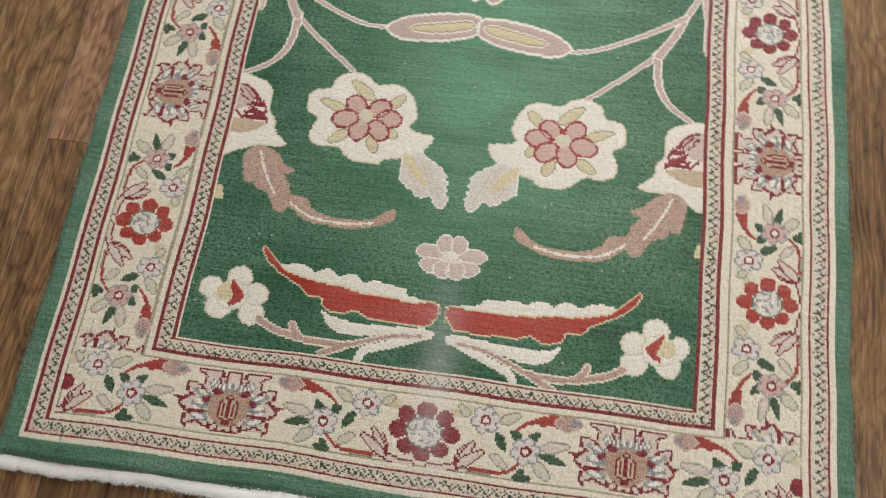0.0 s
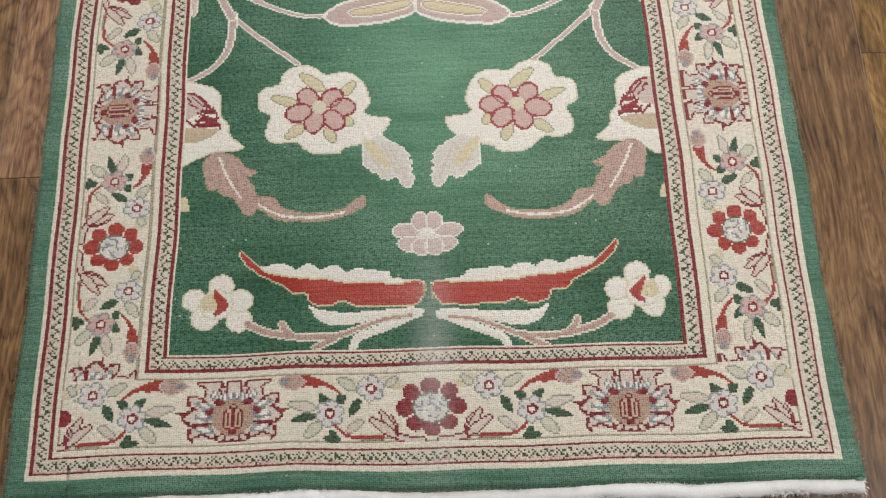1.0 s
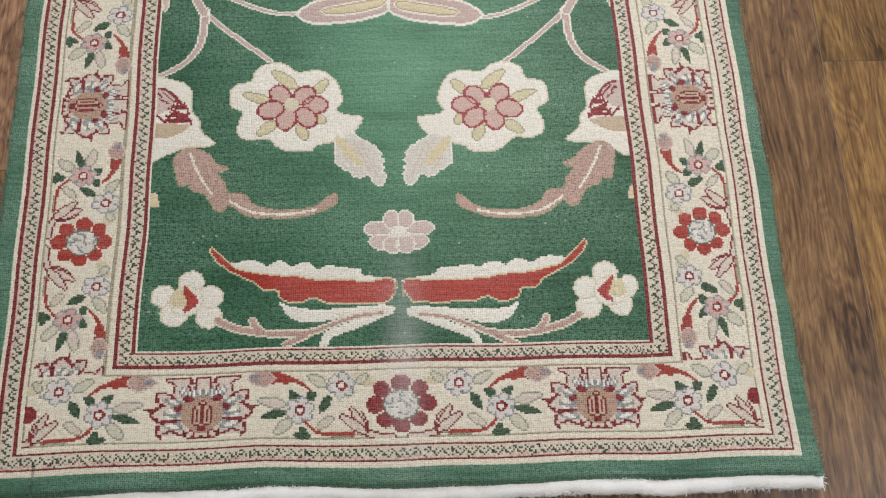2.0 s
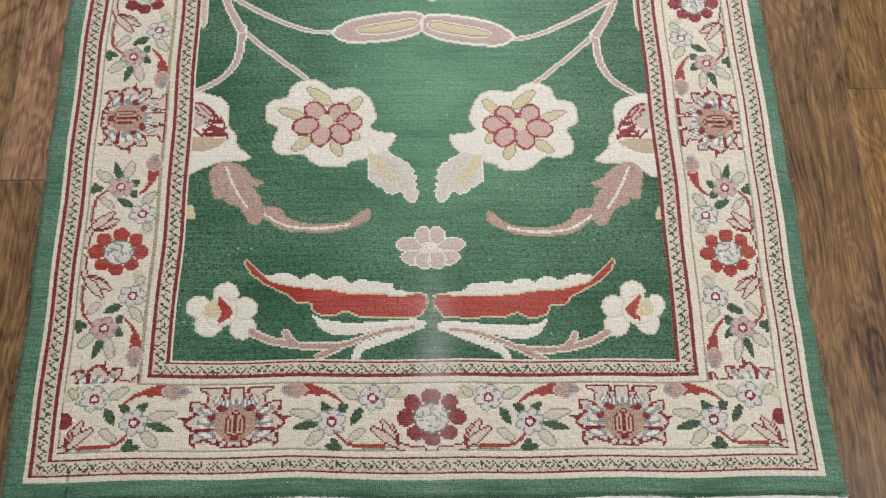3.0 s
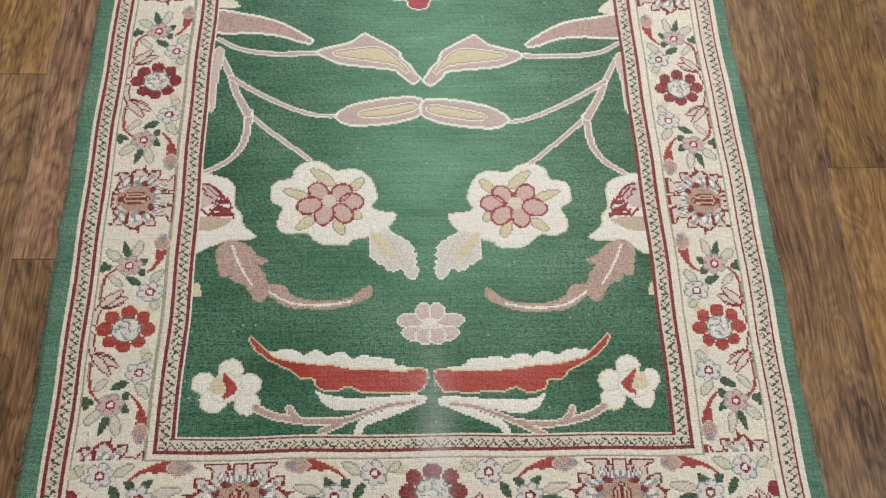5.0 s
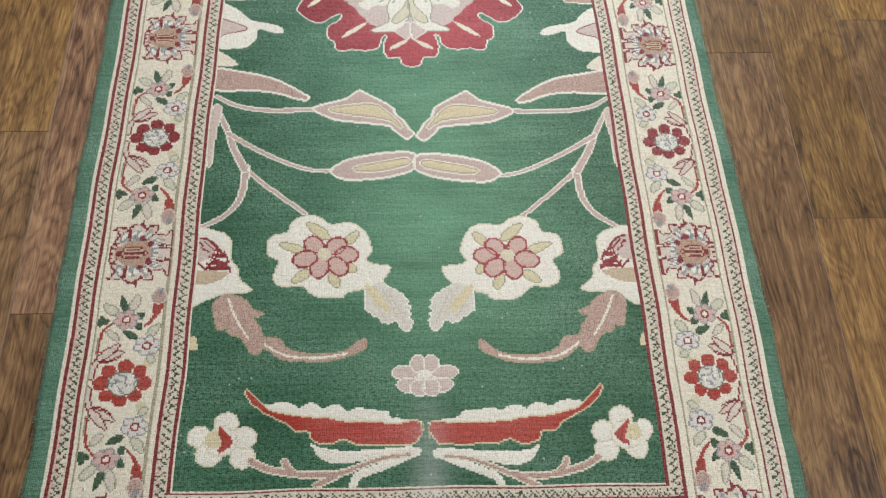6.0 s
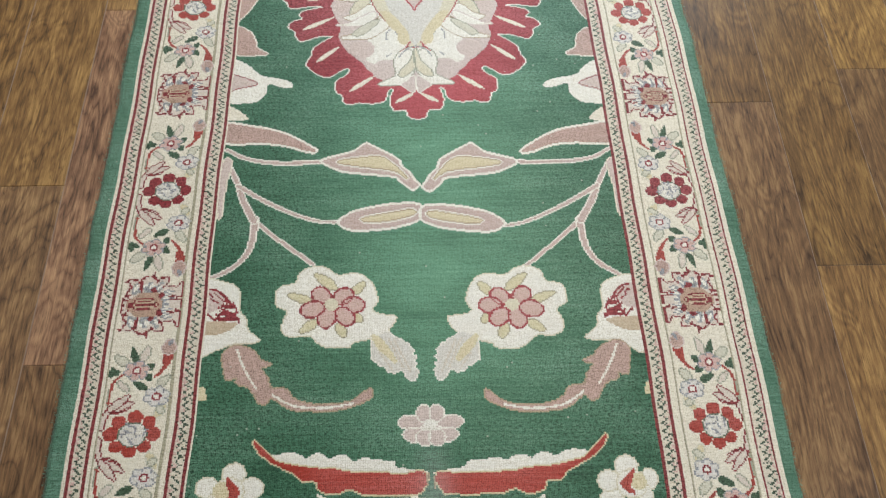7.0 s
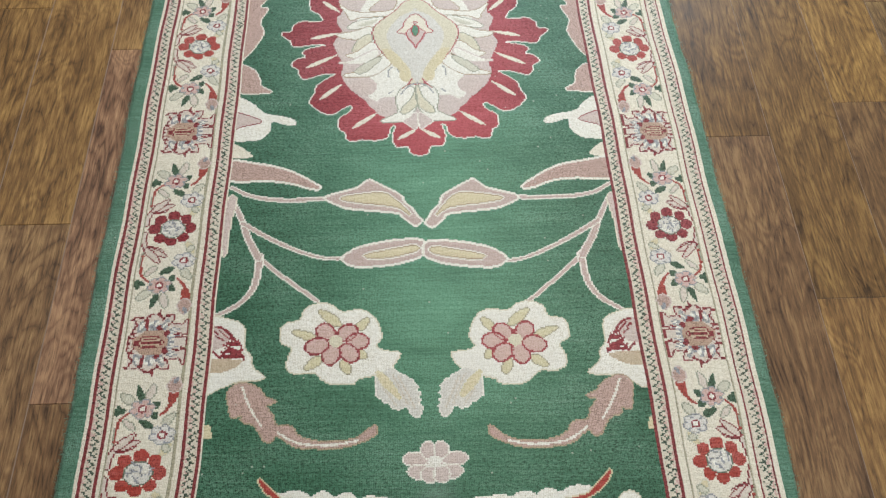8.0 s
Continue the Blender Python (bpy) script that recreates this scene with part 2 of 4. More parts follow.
    bump = node(nodes, "ShaderNodeBump", Strength=0.12, Distance=0.0006)
    links.new(maths(nodes, links, "ADD", fine.outputs[0], pores.outputs[0]), bump.inputs["Height"])
    links.new(bump.outputs[0], bsdf.inputs["Normal"])
    return m


def paint(name, colour, scale=6.0):
    m, nodes, links, bsdf = links_of(name)
    geo = nodes.new("ShaderNodeNewGeometry")
    n = node(nodes, "ShaderNodeTexNoise", Scale=scale, Detail=6.0)
    links.new(geo.outputs["Position"], n.inputs["Vector"])
    links.new(mixed(nodes, links, n.outputs[0], tuple(0.93 * v for v in colour), colour), bsdf.inputs["Base Color"])
    n2 = node(nodes, "ShaderNodeTexNoise", Scale=180.0, Detail=2.0)
    links.new(geo.outputs["Position"], n2.inputs["Vector"])
    bump = node(nodes, "ShaderNodeBump", Strength=0.1, Distance=0.001)
    links.new(n2.outputs[0], bump.inputs["Height"])
    links.new(bump.outputs[0], bsdf.inputs["Normal"])
    bsdf.inputs["Roughness"].default_value = 0.7
    return m


YARNS = {
    "green": (0.063, 0.178, 0.104),
    "edge_green": (0.104, 0.228, 0.155),
    "cream": (0.755, 0.70, 0.59),
    "white": (0.80, 0.775, 0.71),
    "line": (0.25, 0.033, 0.037),
    "crimson": (0.30, 0.036, 0.044),
    "red": (0.42, 0.064, 0.048),
    "wine": (0.27, 0.034, 0.04),
    "pink": (0.52, 0.355, 0.305),
    "rose": (0.60, 0.415, 0.375),
    "pale": (0.605, 0.495, 0.46),
    "mauve": (0.60, 0.50, 0.47),
    "fawn": (0.61, 0.55, 0.465),
    "guard": (0.67, 0.605, 0.505),
    "yellow": (0.65, 0.59, 0.39),
    "straw": (0.66, 0.58, 0.385),
    "olive": (0.41, 0.375, 0.265),
    "grey": (0.38, 0.385, 0.38),
    "leaf": (0.068, 0.125, 0.072),
    "sage": (0.36, 0.37, 0.285),
    "tan": (0.50, 0.335, 0.25),
    "taupe": (0.45, 0.35, 0.235),
    "lilac": (0.675, 0.645, 0.615),
    "sand": (0.54, 0.43, 0.31),
    "moon": (0.67, 0.62, 0.48),
    "pearl": (0.655, 0.63, 0.585),
    "moss": (0.61, 0.585, 0.485),
    "blush": (0.665, 0.58, 0.515),
    "slate": (0.30, 0.305, 0.335),
    "stem": (0.53, 0.405, 0.37),
    "shade": (0.15, 0.18, 0.13),
    "ink": (0.066, 0.102, 0.066),
    "bud": (0.38, 0.058, 0.042),
}
NAMES = list(YARNS)
CODE = {n: i for i, n in enumerate(NAMES)}
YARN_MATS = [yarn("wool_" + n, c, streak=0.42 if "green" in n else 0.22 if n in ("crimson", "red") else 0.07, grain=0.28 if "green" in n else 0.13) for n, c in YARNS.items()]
PLANK = plank_material()
FRINGE = wool("white_cotton_fringe", (0.82, 0.82, 0.81))
SELVEDGE = wool("green_wool_overcast_edge", (0.125, 0.255, 0.18), 600)
BACKING = wool("jute_brown_rug_back", (0.16, 0.13, 0.09))
WALL_PAINT = paint("off_white_wall_paint", (0.72, 0.70, 0.66))
CEILING_PAINT = paint("white_ceiling_paint", (0.8, 0.8, 0.78))
TRIM_PAINT = paint("white_gloss_trim_paint", (0.78, 0.77, 0.74))
# pale colour painted in for the light caught by bevelled plank edges
PLANK_EDGE_HIGHLIGHT = paint("painted_plank_edge_highlight", (0.22, 0.155, 0.115), 60.0)
SUBFLOOR = paint("dark_seam_underlay", (0.035, 0.022, 0.014))


# ---- mesh helpers ----
def mesh_ob(name, bm, material, parent=None, label=""):
    me = bpy.data.meshes.new(name)
    bm.to_mesh(me)
    bm.free()
    me.materials.append(material)
    ob = new(name, me)
    ob.parent = parent
    if label:
        tagged(ob, label)
    return ob


def box(bm, x0, y0, z0, x1, y1, z1):
    r = bmesh.ops.create_cube(bm, size=1)
    bmesh.ops.transform(bm, verts=r["verts"], matrix=Matrix.Translation(((x0 + x1) / 2, (y0 + y1) / 2, (z0 + z1) / 2)) @ Matrix.Diagonal((x1 - x0, y1 - y0, z1 - z0, 1)))


def slab(name, *a, material, label, category, bevel=0.0):
    bm = bmesh.new()
    for i in range(0, len(a), 6):
        box(bm, *a[i:i + 6])
    if bevel:
        bmesh.ops.bevel(bm, geom=bm.edges[:], offset=bevel, segments=2, affect="EDGES")
    return tagged(mesh_ob(name, bm, material), label, category, kind="structure")


# ---- the room ----
# unseen room shell; west and south walls set far back to cut bounced light
X0, X1, Y0, Y1, TOP = -3.2, 2.3, -3.6, 3.2, 2.55
floor = slab("floor", X0, Y0, -0.06, X1, Y1, -0.0022, material=SUBFLOOR, label="brown oak plank floor with fine dark seams", category="floor")
slab("wall_north", X0, Y1, 0, -0.6, Y1 + 0.12, TOP, 1.5, Y1, 0, X1, Y1 + 0.12, TOP, -0.6, Y1, 0, 1.5, Y1 + 0.12, 0.9, -0.6, Y1, 2.3, 1.5, Y1 + 0.12, TOP,
     material=WALL_PAINT, label="plain off-white wall with a window opening", category="wall")
slab("wall_south", X0, Y0 - 0.12, 0, X1, Y0, TOP, material=WALL_PAINT, label="plain off-white painted wall", category="wall")
slab("wall_west", X0 - 0.12, Y0 - 0.12, 0, X0, Y1 + 0.12, TOP, material=WALL_PAINT, label="plain off-white painted wall", category="wall")
slab("wall_east", X1, Y0 - 0.12, 0, X1 + 0.12, Y1 + 0.12, TOP, material=WALL_PAINT, label="plain off-white painted wall", category="wall")
slab("ceiling", X0 - 0.12, Y0 - 0.12, TOP, X1 + 0.12, Y1 + 0.12, TOP + 0.1, material=CEILING_PAINT, label="plain white painted ceiling", category="ceiling")

# ---- the rug's design, drawn knot by knot ----
KX, KY = 1.9, 1.75            # knot pitch in mm, across and along
LEFT, RIGHT, LONG = 404.0, 401.0, 2038.0
NX, NY = int((LEFT + RIGHT) / KX), int(LONG / KY)
US = -LEFT + (np.arange(NX) + 0.5) * KX
VS = (np.arange(NY) + 0.5) * KY
yarns = np.zeros((NY, NX), np.int16)
owner = np.zeros((NY, NX), np.int32)
PARTS = [("green_field", -1, "deep green wool field with darker dye streaks")]
HALF = LONG / 2


def begin(name, parent=-1, label=""):
    PARTS.append((name, parent, label))
    return len(PARTS) - 1


def window(u0, v0, u1, v1):
    i0, i1 = np.searchsorted(US, (u0 - 8, u1 + 8))
    j0, j1 = np.searchsorted(VS, (v0 - 8, v1 + 8))
    if i1 <= i0 or j1 <= j0:
        return None
    return slice(j0, j1), slice(i0, i1)


def grown(m):
    g = m.copy()
    g[1:] |= m[:-1]
    g[:-1] |= m[1:]
    g[:, 1:] |= m[:, :-1]
    g[:, :-1] |= m[:, 1:]
    return g


CLIP = [(-1e4, -1e4, 1e4, 1e4)]


def lay(w, m, colour, part, edge=None, rim=1):
    """Ties the knots of mask m in one yarn, with an outline rim knots wide (-1: the outline lies inside)."""
    u0, v0, u1, v1 = CLIP[-1]
    ok = ((VS[w[0]] > v0) & (VS[w[0]] < v1))[:, None] & ((US[w[1]] > u0) & (US[w[1]] < u1))[None]
    if edge:
        g = m
        for _ in range(rim):
            g = grown(g)
        if rim < 0:
            m = ~grown(~m)
        g = g & ok
        yarns[w][g] = CODE[edge]
        owner[w][g] = part
    m = m & ok
    if colour:
        yarns[w][m] = CODE[colour]
        owner[w][m] = part


def smooth(pts, closed=True, steps=6):
    p = np.array(pts, float)
    n = len(p)
    out = []
    for i in range(n if closed else n - 1):
        a, b, c, d = (p[k % n] if closed else p[min(max(k, 0), n - 1)] for k in (i - 1, i, i + 1, i + 2))
        for s in np.arange(steps) / steps:
            out.append(0.5 * (2 * b + (c - a) * s + (2 * a - 5 * b + 4 * c - d) * s * s + (3 * b - a - 3 * c + d) * s ** 3))
    if not closed:
        out.append(p[-1])
    return np.array(out)


def poly_mask(p):
    w = window(p[:, 0].min(), p[:, 1].min(), p[:, 0].max(), p[:, 1].max())
    if w is None:
        return None, None
    U, V = np.meshgrid(US[w[1]], VS[w[0]])
    m = np.zeros(U.shape, bool)
    for (xa, ya), (xb, yb) in zip(p, np.roll(p, -1, 0)):
        if ya != yb:
            m ^= ((ya > V) != (yb > V)) & (U < (xb - xa) * (V - ya) / (yb - ya) + xa)
    return w, m


def shape(pts, colour, part, edge=None, curved=True, rim=1):
    w, m = poly_mask(smooth(pts) if curved else np.array(pts, float))
    if w is not None:
        lay(w, m, colour, part, edge, rim)


def blob(u, v, a, b, turn, colour, part, edge=None, rim=1):
    r = max(a, b)
    w = window(u - r, v - r, u + r, v + r)
    if w is None:
        return
    U, V = np.meshgrid(US[w[1]] - u, VS[w[0]] - v)
    c, s = math.cos(turn), math.sin(turn)
    lay(w, ((U * c + V * s) / a) ** 2 + ((V * c - U * s) / b) ** 2 < 1, colour, part, edge, rim)


def ring(u, v, a, b, turn, colour, part):
    """The outline alone of a blob."""
    r = max(a, b)
    w = window(u - r, v - r, u + r, v + r)
    U, V = np.meshgrid(US[w[1]] - u, VS[w[0]] - v)
    c, s = math.cos(turn), math.sin(turn)
    m = ((U * c + V * s) / a) ** 2 + ((V * c - U * s) / b) ** 2 < 1
    lay(w, grown(m) & ~m, colour, part)


def stroke(pts, w0, w1, colour, part, edge=None):
    """A stem along a curve, its width going from w0 to w1."""
    p = smooth(pts, False)
    r = max(w0, w1)
    w = window(p[:, 0].min() - r, p[:, 1].min() - r, p[:, 0].max() + r, p[:, 1].max() + r)
    if w is None:
        return
    U, V = np.meshgrid(US[w[1]], VS[w[0]])
    m = np.zeros(U.shape, bool)
    n = len(p) - 1
    for i in range(n):
        d = p[i + 1] - p[i]
        s = np.clip(((U - p[i][0]) * d[0] + (V - p[i][1]) * d[1]) / max(1e-9, d @ d), 0, 1)
        half = 0.5 * (w0 + (w1 - w0) * (i + s) / n)
        m |= np.hypot(U - p[i][0] - s * d[0], V - p[i][1] - s * d[1]) < half
    lay(w, m, colour, part, edge)


def leaflet(a, b, wide, colour, part, edge=None):
    """A pointed leaf from a to b."""
    a, b = np.array(a, float), np.array(b, float)
    d = b - a
    n = np.array((-d[1], d[0])) / max(1e-9, np.hypot(*d)) * wide / 2
    shape([a, a + 0.3 * d + n, a + 0.7 * d + 0.8 * n, b, a + 0.7 * d - 0.8 * n, a + 0.3 * d - n], colour, part, edge)


SHIFT = [(0, 0)]


def flip(pts, k):
    """The points as drawn, or mirrored with an offset of that side, set to fit the camera's view."""
    du, dv = SHIFT[-1] if k > 0 else (0, 0)
    return [(k * u + du, v + dv) for u, v in pts]


# bands, from the selvedge inwards; the first number is for the sides, the second for the ends
def band(side, end, colour, part):
    m = (np.abs(US)[None] < side) & ((VS > end) & (VS < LONG - end))[:, None]
    yarns[m] = CODE[colour]
    owner[m] = part


yarns[:] = CODE["edge_green"]
owner[:] = begin("outer_band", -1, "lighter green outer band")
guard_out = begin("guard_stripe", -1, "cream guard stripe with a green zigzag between red lines")
ground = begin("border_ground", -1, "cream wool border ground")
guard_in = begin("guard_stripe", -1, "cream guard stripe with a green zigzag between red lines")


def guard(o, e, part, f=0.84):
    """Cream, red, zigzag, red and cream lines whose outer rim is at o on the sides and e at the ends."""
    for d, colour in ((0, "cream"), (4.6, "line"), (7.9, "guard"), (21.6, "line"), (24.9, "cream")):
        band(o - d, e + d * f, colour, part)
    # the zigzag: green hooks on the pale stripe, pink against the outer red line
    steep = {0: (1, 2), 1: (3,), 2: (4, 5), 3: (3, 4), 4: (2,)}
    loose = {0: (1, 4), 1: (2,), 2: (3, 5), 3: (4,), 4: (2, 3), 5: (2,)}
    r_ = random.Random(int(o))
    for axis in (0, 1):
        n = NY if axis == 0 else NX
        hooks = steep if axis == 0 else loose
        slip = 0
        for k in range(n):
            if r_.random() < (0.015 if axis == 0 else 0.05):
                slip += r_.choice((-1, 1))
            ph = (k + slip) % len(hooks)
            for sgn in (0, 1):
                for r in range(0, 7):
                    d = 8.8 + r * 1.85
                    c = "ink" if r in hooks[ph] or r_.random() < 0.05 else ("rose" if r < 2 + (ph in (1, 2)) and r_.random() < 0.5 else None)
                    if not c or r_.random() < 0.06:
                        continue
                    if axis == 0:
                        u = (o - d) * (1 if sgn else -1)
                        i = int((u + LEFT) / KX)
                        if e + d * f < VS[k] < LONG - e - d * f and 0 <= i < NX:
                            yarns[k, i] = CODE[c]
                    else:
                        v = e + d * f
                        j = int((LONG - v if sgn else v) / KY)
                        if abs(US[k]) < o - d:
                            yarns[j, k] = CODE[c]


guard(384, 20, guard_out)
band(355.5, 44.0, "cream", ground)
band(354.6, 44.8, "olive", ground)
band(352.6, 46.6, "cream", ground)
band(283.4, 110.8, "olive", ground)
band(281.4, 112.6, "cream", guard_in)
guard(279, 114.5, guard_in, 0.745)
band(252.5, 134.6, "green", 0)


# ---- border motifs: s runs along the border from a rosette to the next palmette, r from the outside in ----
def border_half(place, stretch, second="rose", wide=1.02, tall=0.84):
    P = lambda s, r: place(s * stretch, r)

    def posy(s, r, petal, core, name, label):
        f = begin(name, -1, label)
        u, v = P(s, r)
        for k in range(6):
            a = k * math.pi / 3 + 0.3
            blob(u + 8.6 * wide * math.cos(a), v + 8.6 * tall * math.sin(a), 4.6 * wide, 4.2 * tall, 0, petal, f, "slate" if k % 2 else "grey")
        blob(u, v, 10.6 * wide, 10.0 * tall, 0, petal, f)
        for k in range(6):
            a = k * math.pi / 3 + 0.82
            blob(u + 9.4 * wide * math.cos(a), v + 9.4 * tall * math.sin(a), 1.3, 1.3, 0, "slate", f)
        c = begin("flower_eye", f)
        blob(u, v, 5.4, 4.9, 0, "crimson", c)
        blob(u, v, 3.0, 2.7, 0, core, c)

    # the scrolling stem, red where it is young
    st = begin("stem_motif")
    stroke([P(30, -30), P(38, -31)], 2.4, 2.4, "sage", st)
    stroke([P(38, -30), P(52, -30), P(66, -27), P(75, -17), P(79, -9)], 4.0, 2.4, "bud", st)
    stroke([P(40, -32), P(54, -32)], 1.9, 1.9, "sage", st)
    # forked leaf with a red outline and a doubled stalk
    fk = begin("forked_leaf_motif", -1, "forked leaf outlined in dark red")
    stroke([P(6, -33), P(14, -33), P(23, -31), P(30, -27)], 3.2, 5.0, "blush", fk, "wine")
    for tip, w in (((32, -8), 6.0), ((39, -3), 6.5), ((48, -10), 7.0)):
        leaflet(P(28, -29), P(*tip), w, "blush", fk, "wine")
    # leaves
    for a, b, w, c, e in (((55, 10), (64, -8), 9, "leaf", None), ((70, -32), (85, -30), 8, "leaf", None), ((74, -30), (79, -22), 7, "leaf", None),
                          ((53, -12), (66, -24), 6, "blush", "sage"), ((58, 20), (72, 31), 8, "moss", "sage"),
                          ((20, 20), (36, 31), 8, "straw", "moss"), ((33, 22), (26, 30), 6, "moss", "sage"),
                          ((88, -6), (110, -13), 8, "leaf", None), ((86, -15), (98, -29), 9, "moss", "sage"),
                          ((90, 0), (111, 5), 8, "blush", "sage"), ((79, 4), (88, 15), 9, "leaf", None), ((74, 6), (66, 13), 9, "leaf", None)):
        leaflet(P(*a), P(*b), w, c, begin("leaf_motif"), e)
    # bud on a curved stalk
    bd = begin("bud_motif", -1, "red bud with a grey-pink tip on a curved stalk")
    stroke([P(70, 15), P(77, 22), P(86, 27), P(94, 29)], 2.4, 6.5, "bud", bd)
    stroke([P(89, 27), P(96, 28.5), P(103, 28)], 9.0, 12.0, "bud", bd)
    leaflet(P(99, 28), P(119, 28), 14, "pink", begin("bud_tip", bd), "mauve")
    leaflet(P(110, 27), P(119, 31), 5, "slate", bd)
    posy(46, 20, "lilac", "white", "small_flower_motif", "small grey-blue flower with a red-ringed eye")
    posy(79, -5, second, "white", "small_flower_motif", "small pale flower with a red-ringed eye")


def rosette(cu, cv, ku, kv, petal="crimson"):
    f = begin("rosette_motif", -1, "dark red rosette with eight petals and a grey core")
    for u, v, a, b in ((0, 20.5, 9.6, 8.2), (-18.5, 14.5, 8.4, 8), (18, 14.5, 8.4, 8), (-25, 0, 9.4, 8.2), (25.5, 0.5, 9, 8.2), (-16, -14.5, 8.4, 7.4), (16.5, -14, 8.4, 7.4), (0, -19.5, 8.6, 7.6)):
        blob(cu + ku * u, cv + kv * v, ku * a, kv * b, 0, petal, begin("petal", f))
    c = begin("flower_eye", f)
    blob(cu, cv, 16.0 * ku, 13.2 * kv, 0, "pearl", c, "shade")
    rc = random.Random(int(cv))
    for k in range(30):
        a, d = k * 2.4, math.sqrt((k + 0.5) / 30)
        x, y = cu + 14.5 * ku * d * math.cos(a), cv + 12 * kv * d * math.sin(a)
        t = rc.uniform(0, 3.1)
        stroke([(x, y), (x + 4.5 * math.cos(t), y + 3.5 * math.sin(t))], 2.0, 2.0, ("white", "slate", "pearl", "slate")[k % 4], c)


# half of the palmette, knot by knot from its middle outwards; the crown comes first
PALMETTE = (
    "RRRR..RRRRRRRRRRRRR.........", "pppR.RRpppppppppppR.........", "pppR.RRppppppppRRR..........", "pppRRRRpppppppRR............",
    "pppRpppRpppppRp.............", "pppRBpRRppBpppR.............", "pppRBpRpBWBpppR.............", "BWpBWBRpBWWBppR.............",
    "BWpBWBWBWBWBppR...RRRRR.....", "BWBBWBWBWGBppppRRRppppR.....", "GBBGWBGRRGBpppRRppppppR.....", "tttGGRRRRRpppRRRpGGppRR.....",
    "ttttRRRRRRppGGWWpGGGpRR.....", "RttttRRRRpBBGWWWGGBppRR.....", "sRttttttttBBWWGGBppRRp......", "RRttttttttRRBBGGppRRRp......",
    "RssRttttttRRRRBBppppRRR.....", "RssRRtttttRRRRpWWppppRRRRRRR", "RsRsRtttttBRRBWWWWGpppRRRR..", "RsRsRtttttBBBWWWWGGppppRR...",
    "RsRsRtttttBBBGGBBBBpppppR...", "RsRsRtttttGGBBGGWWpppppRR...", "RsRsRtttttppGGWWWppppRRR....", "RsRsRtttttRRRRRRRRRRpRRp....",
    "RsRsRtttttGGRRRRRRRRRRp.....", "RsssRttttpGGBBWWppRRpp......", "sRRRttttpGGGWWWWWGGpRR......", "RRtttttppBBWWWWGGGppRR......",
    "RRttttpppBBBGGBBppppRR......", "RRttRRppRppppRRRRppppR......", "tttRppRRRppRRRppRRRppR......", "pppRpppRRRRRpppppppRRR......",
    "RppRRppRR..........RR.......", "RRRRRRR............R........")
CHART = np.array([list(r) for r in PALMETTE])
DYES = {"R": "wine", "p": "blush", "B": "slate", "G": "grey", "W": "white", "t": "tan", "s": "sand"}


def palmette(cu, cv, along, inward, ds, dr):
    """A palmette from the chart; along: 0 where it lies along the end border, 1 along the side; inward: the way of its crown."""
    w = window(cu - 60, cv - 60, cu + 60, cv + 60)
    if w is None:
        return
    U, V = np.meshgrid(US[w[1]] - cu, VS[w[0]] - cv)
    s, r = (V, U * inward) if along else (U, V * inward)
    col = np.floor(np.abs(s) / ds).astype(int)
    row = np.floor(17 - r / dr).astype(int)
    ok = (col < 28) & (row >= 0) & (row < 34)
    cell = np.where(ok, CHART[np.clip(row, 0, 33), np.clip(col, 0, 27)], ".")
    f = begin("palmette_motif", -1, "jagged palmette with grey-blue petals outlined in dark red")
    crown, one, two = (begin("petal", f) for k in range(3))
    heart_ = begin("palmette_heart", f, "tan square heart with red bars")
    for c, dye in DYES.items():
        lay(w, cell == c, dye, f)
    flecks = np.isin(cell, ("B", "G", "W"))
    for m, p in ((flecks & (row < 11), crown), (flecks & (row > 10) & (s > 0), one), (flecks & (row > 10) & (s <= 0), two), ((row > 10) & (row < 29) & (col < 9) & (cell != "p"), heart_)):
        u0, v0, u1, v1 = CLIP[-1]
        inside = ((VS[w[0]] > v0) & (VS[w[0]] < v1))[:, None] & ((US[w[1]] > u0) & (US[w[1]] < u1))[None]
        owner[w][m & inside] = p


for side, mid, first, step in ((-1, 318, 249, 313), (1, 320, 245, 307)):
    CLIP.append((-352, 112, 352, LONG - 112))
    for k in range(6):
        v0 = first + step * k
        for way in (-1, 1):
            border_half(lambda s, r: (side * (mid - r), v0 + way * s), 0.93 if way > 0 else 1.02)
        rosette(side * mid, v0, 0.88, 0.94, "red" if k % 2 == 0 else "crimson")
    for k in range(7):
        palmette(side * (mid - 1), first + step * (k - 0.5) - 1, 1, -side, 1.56, 2.02)
    CLIP.pop()
CLIP.append((-352, 46, 352, LONG - 46))
for end in (1, -1):
    V = (lambda v: v) if end == 1 else (lambda v: LONG - v)
    CLIP.append((-354, 46, 354, 110) if end == 1 else (-352, LONG - 110, 352, LONG - 46))
    for way in (-1, 1):
        border_half(lambda s, r: (way * s, V(78 + r * 0.93)), 1.23, "lilac", 0.98, 0.94)
        border_half(lambda s, r: (way * (380 - s), V(78 + r * 0.93)), 1.23, "lilac", 0.98, 0.94)
        palmette(way * 189.5, V(79.5), 0, end, 1.9, 1.75)
        blob(way * 350.5, V(76), 7.6, 8.2, 0, "crimson", begin("petal", -1, "single dark red petal cut by the corner"))
    rosette(0.5, V(77), 1.0, 1.0)
    CLIP.pop()
CLIP.pop()

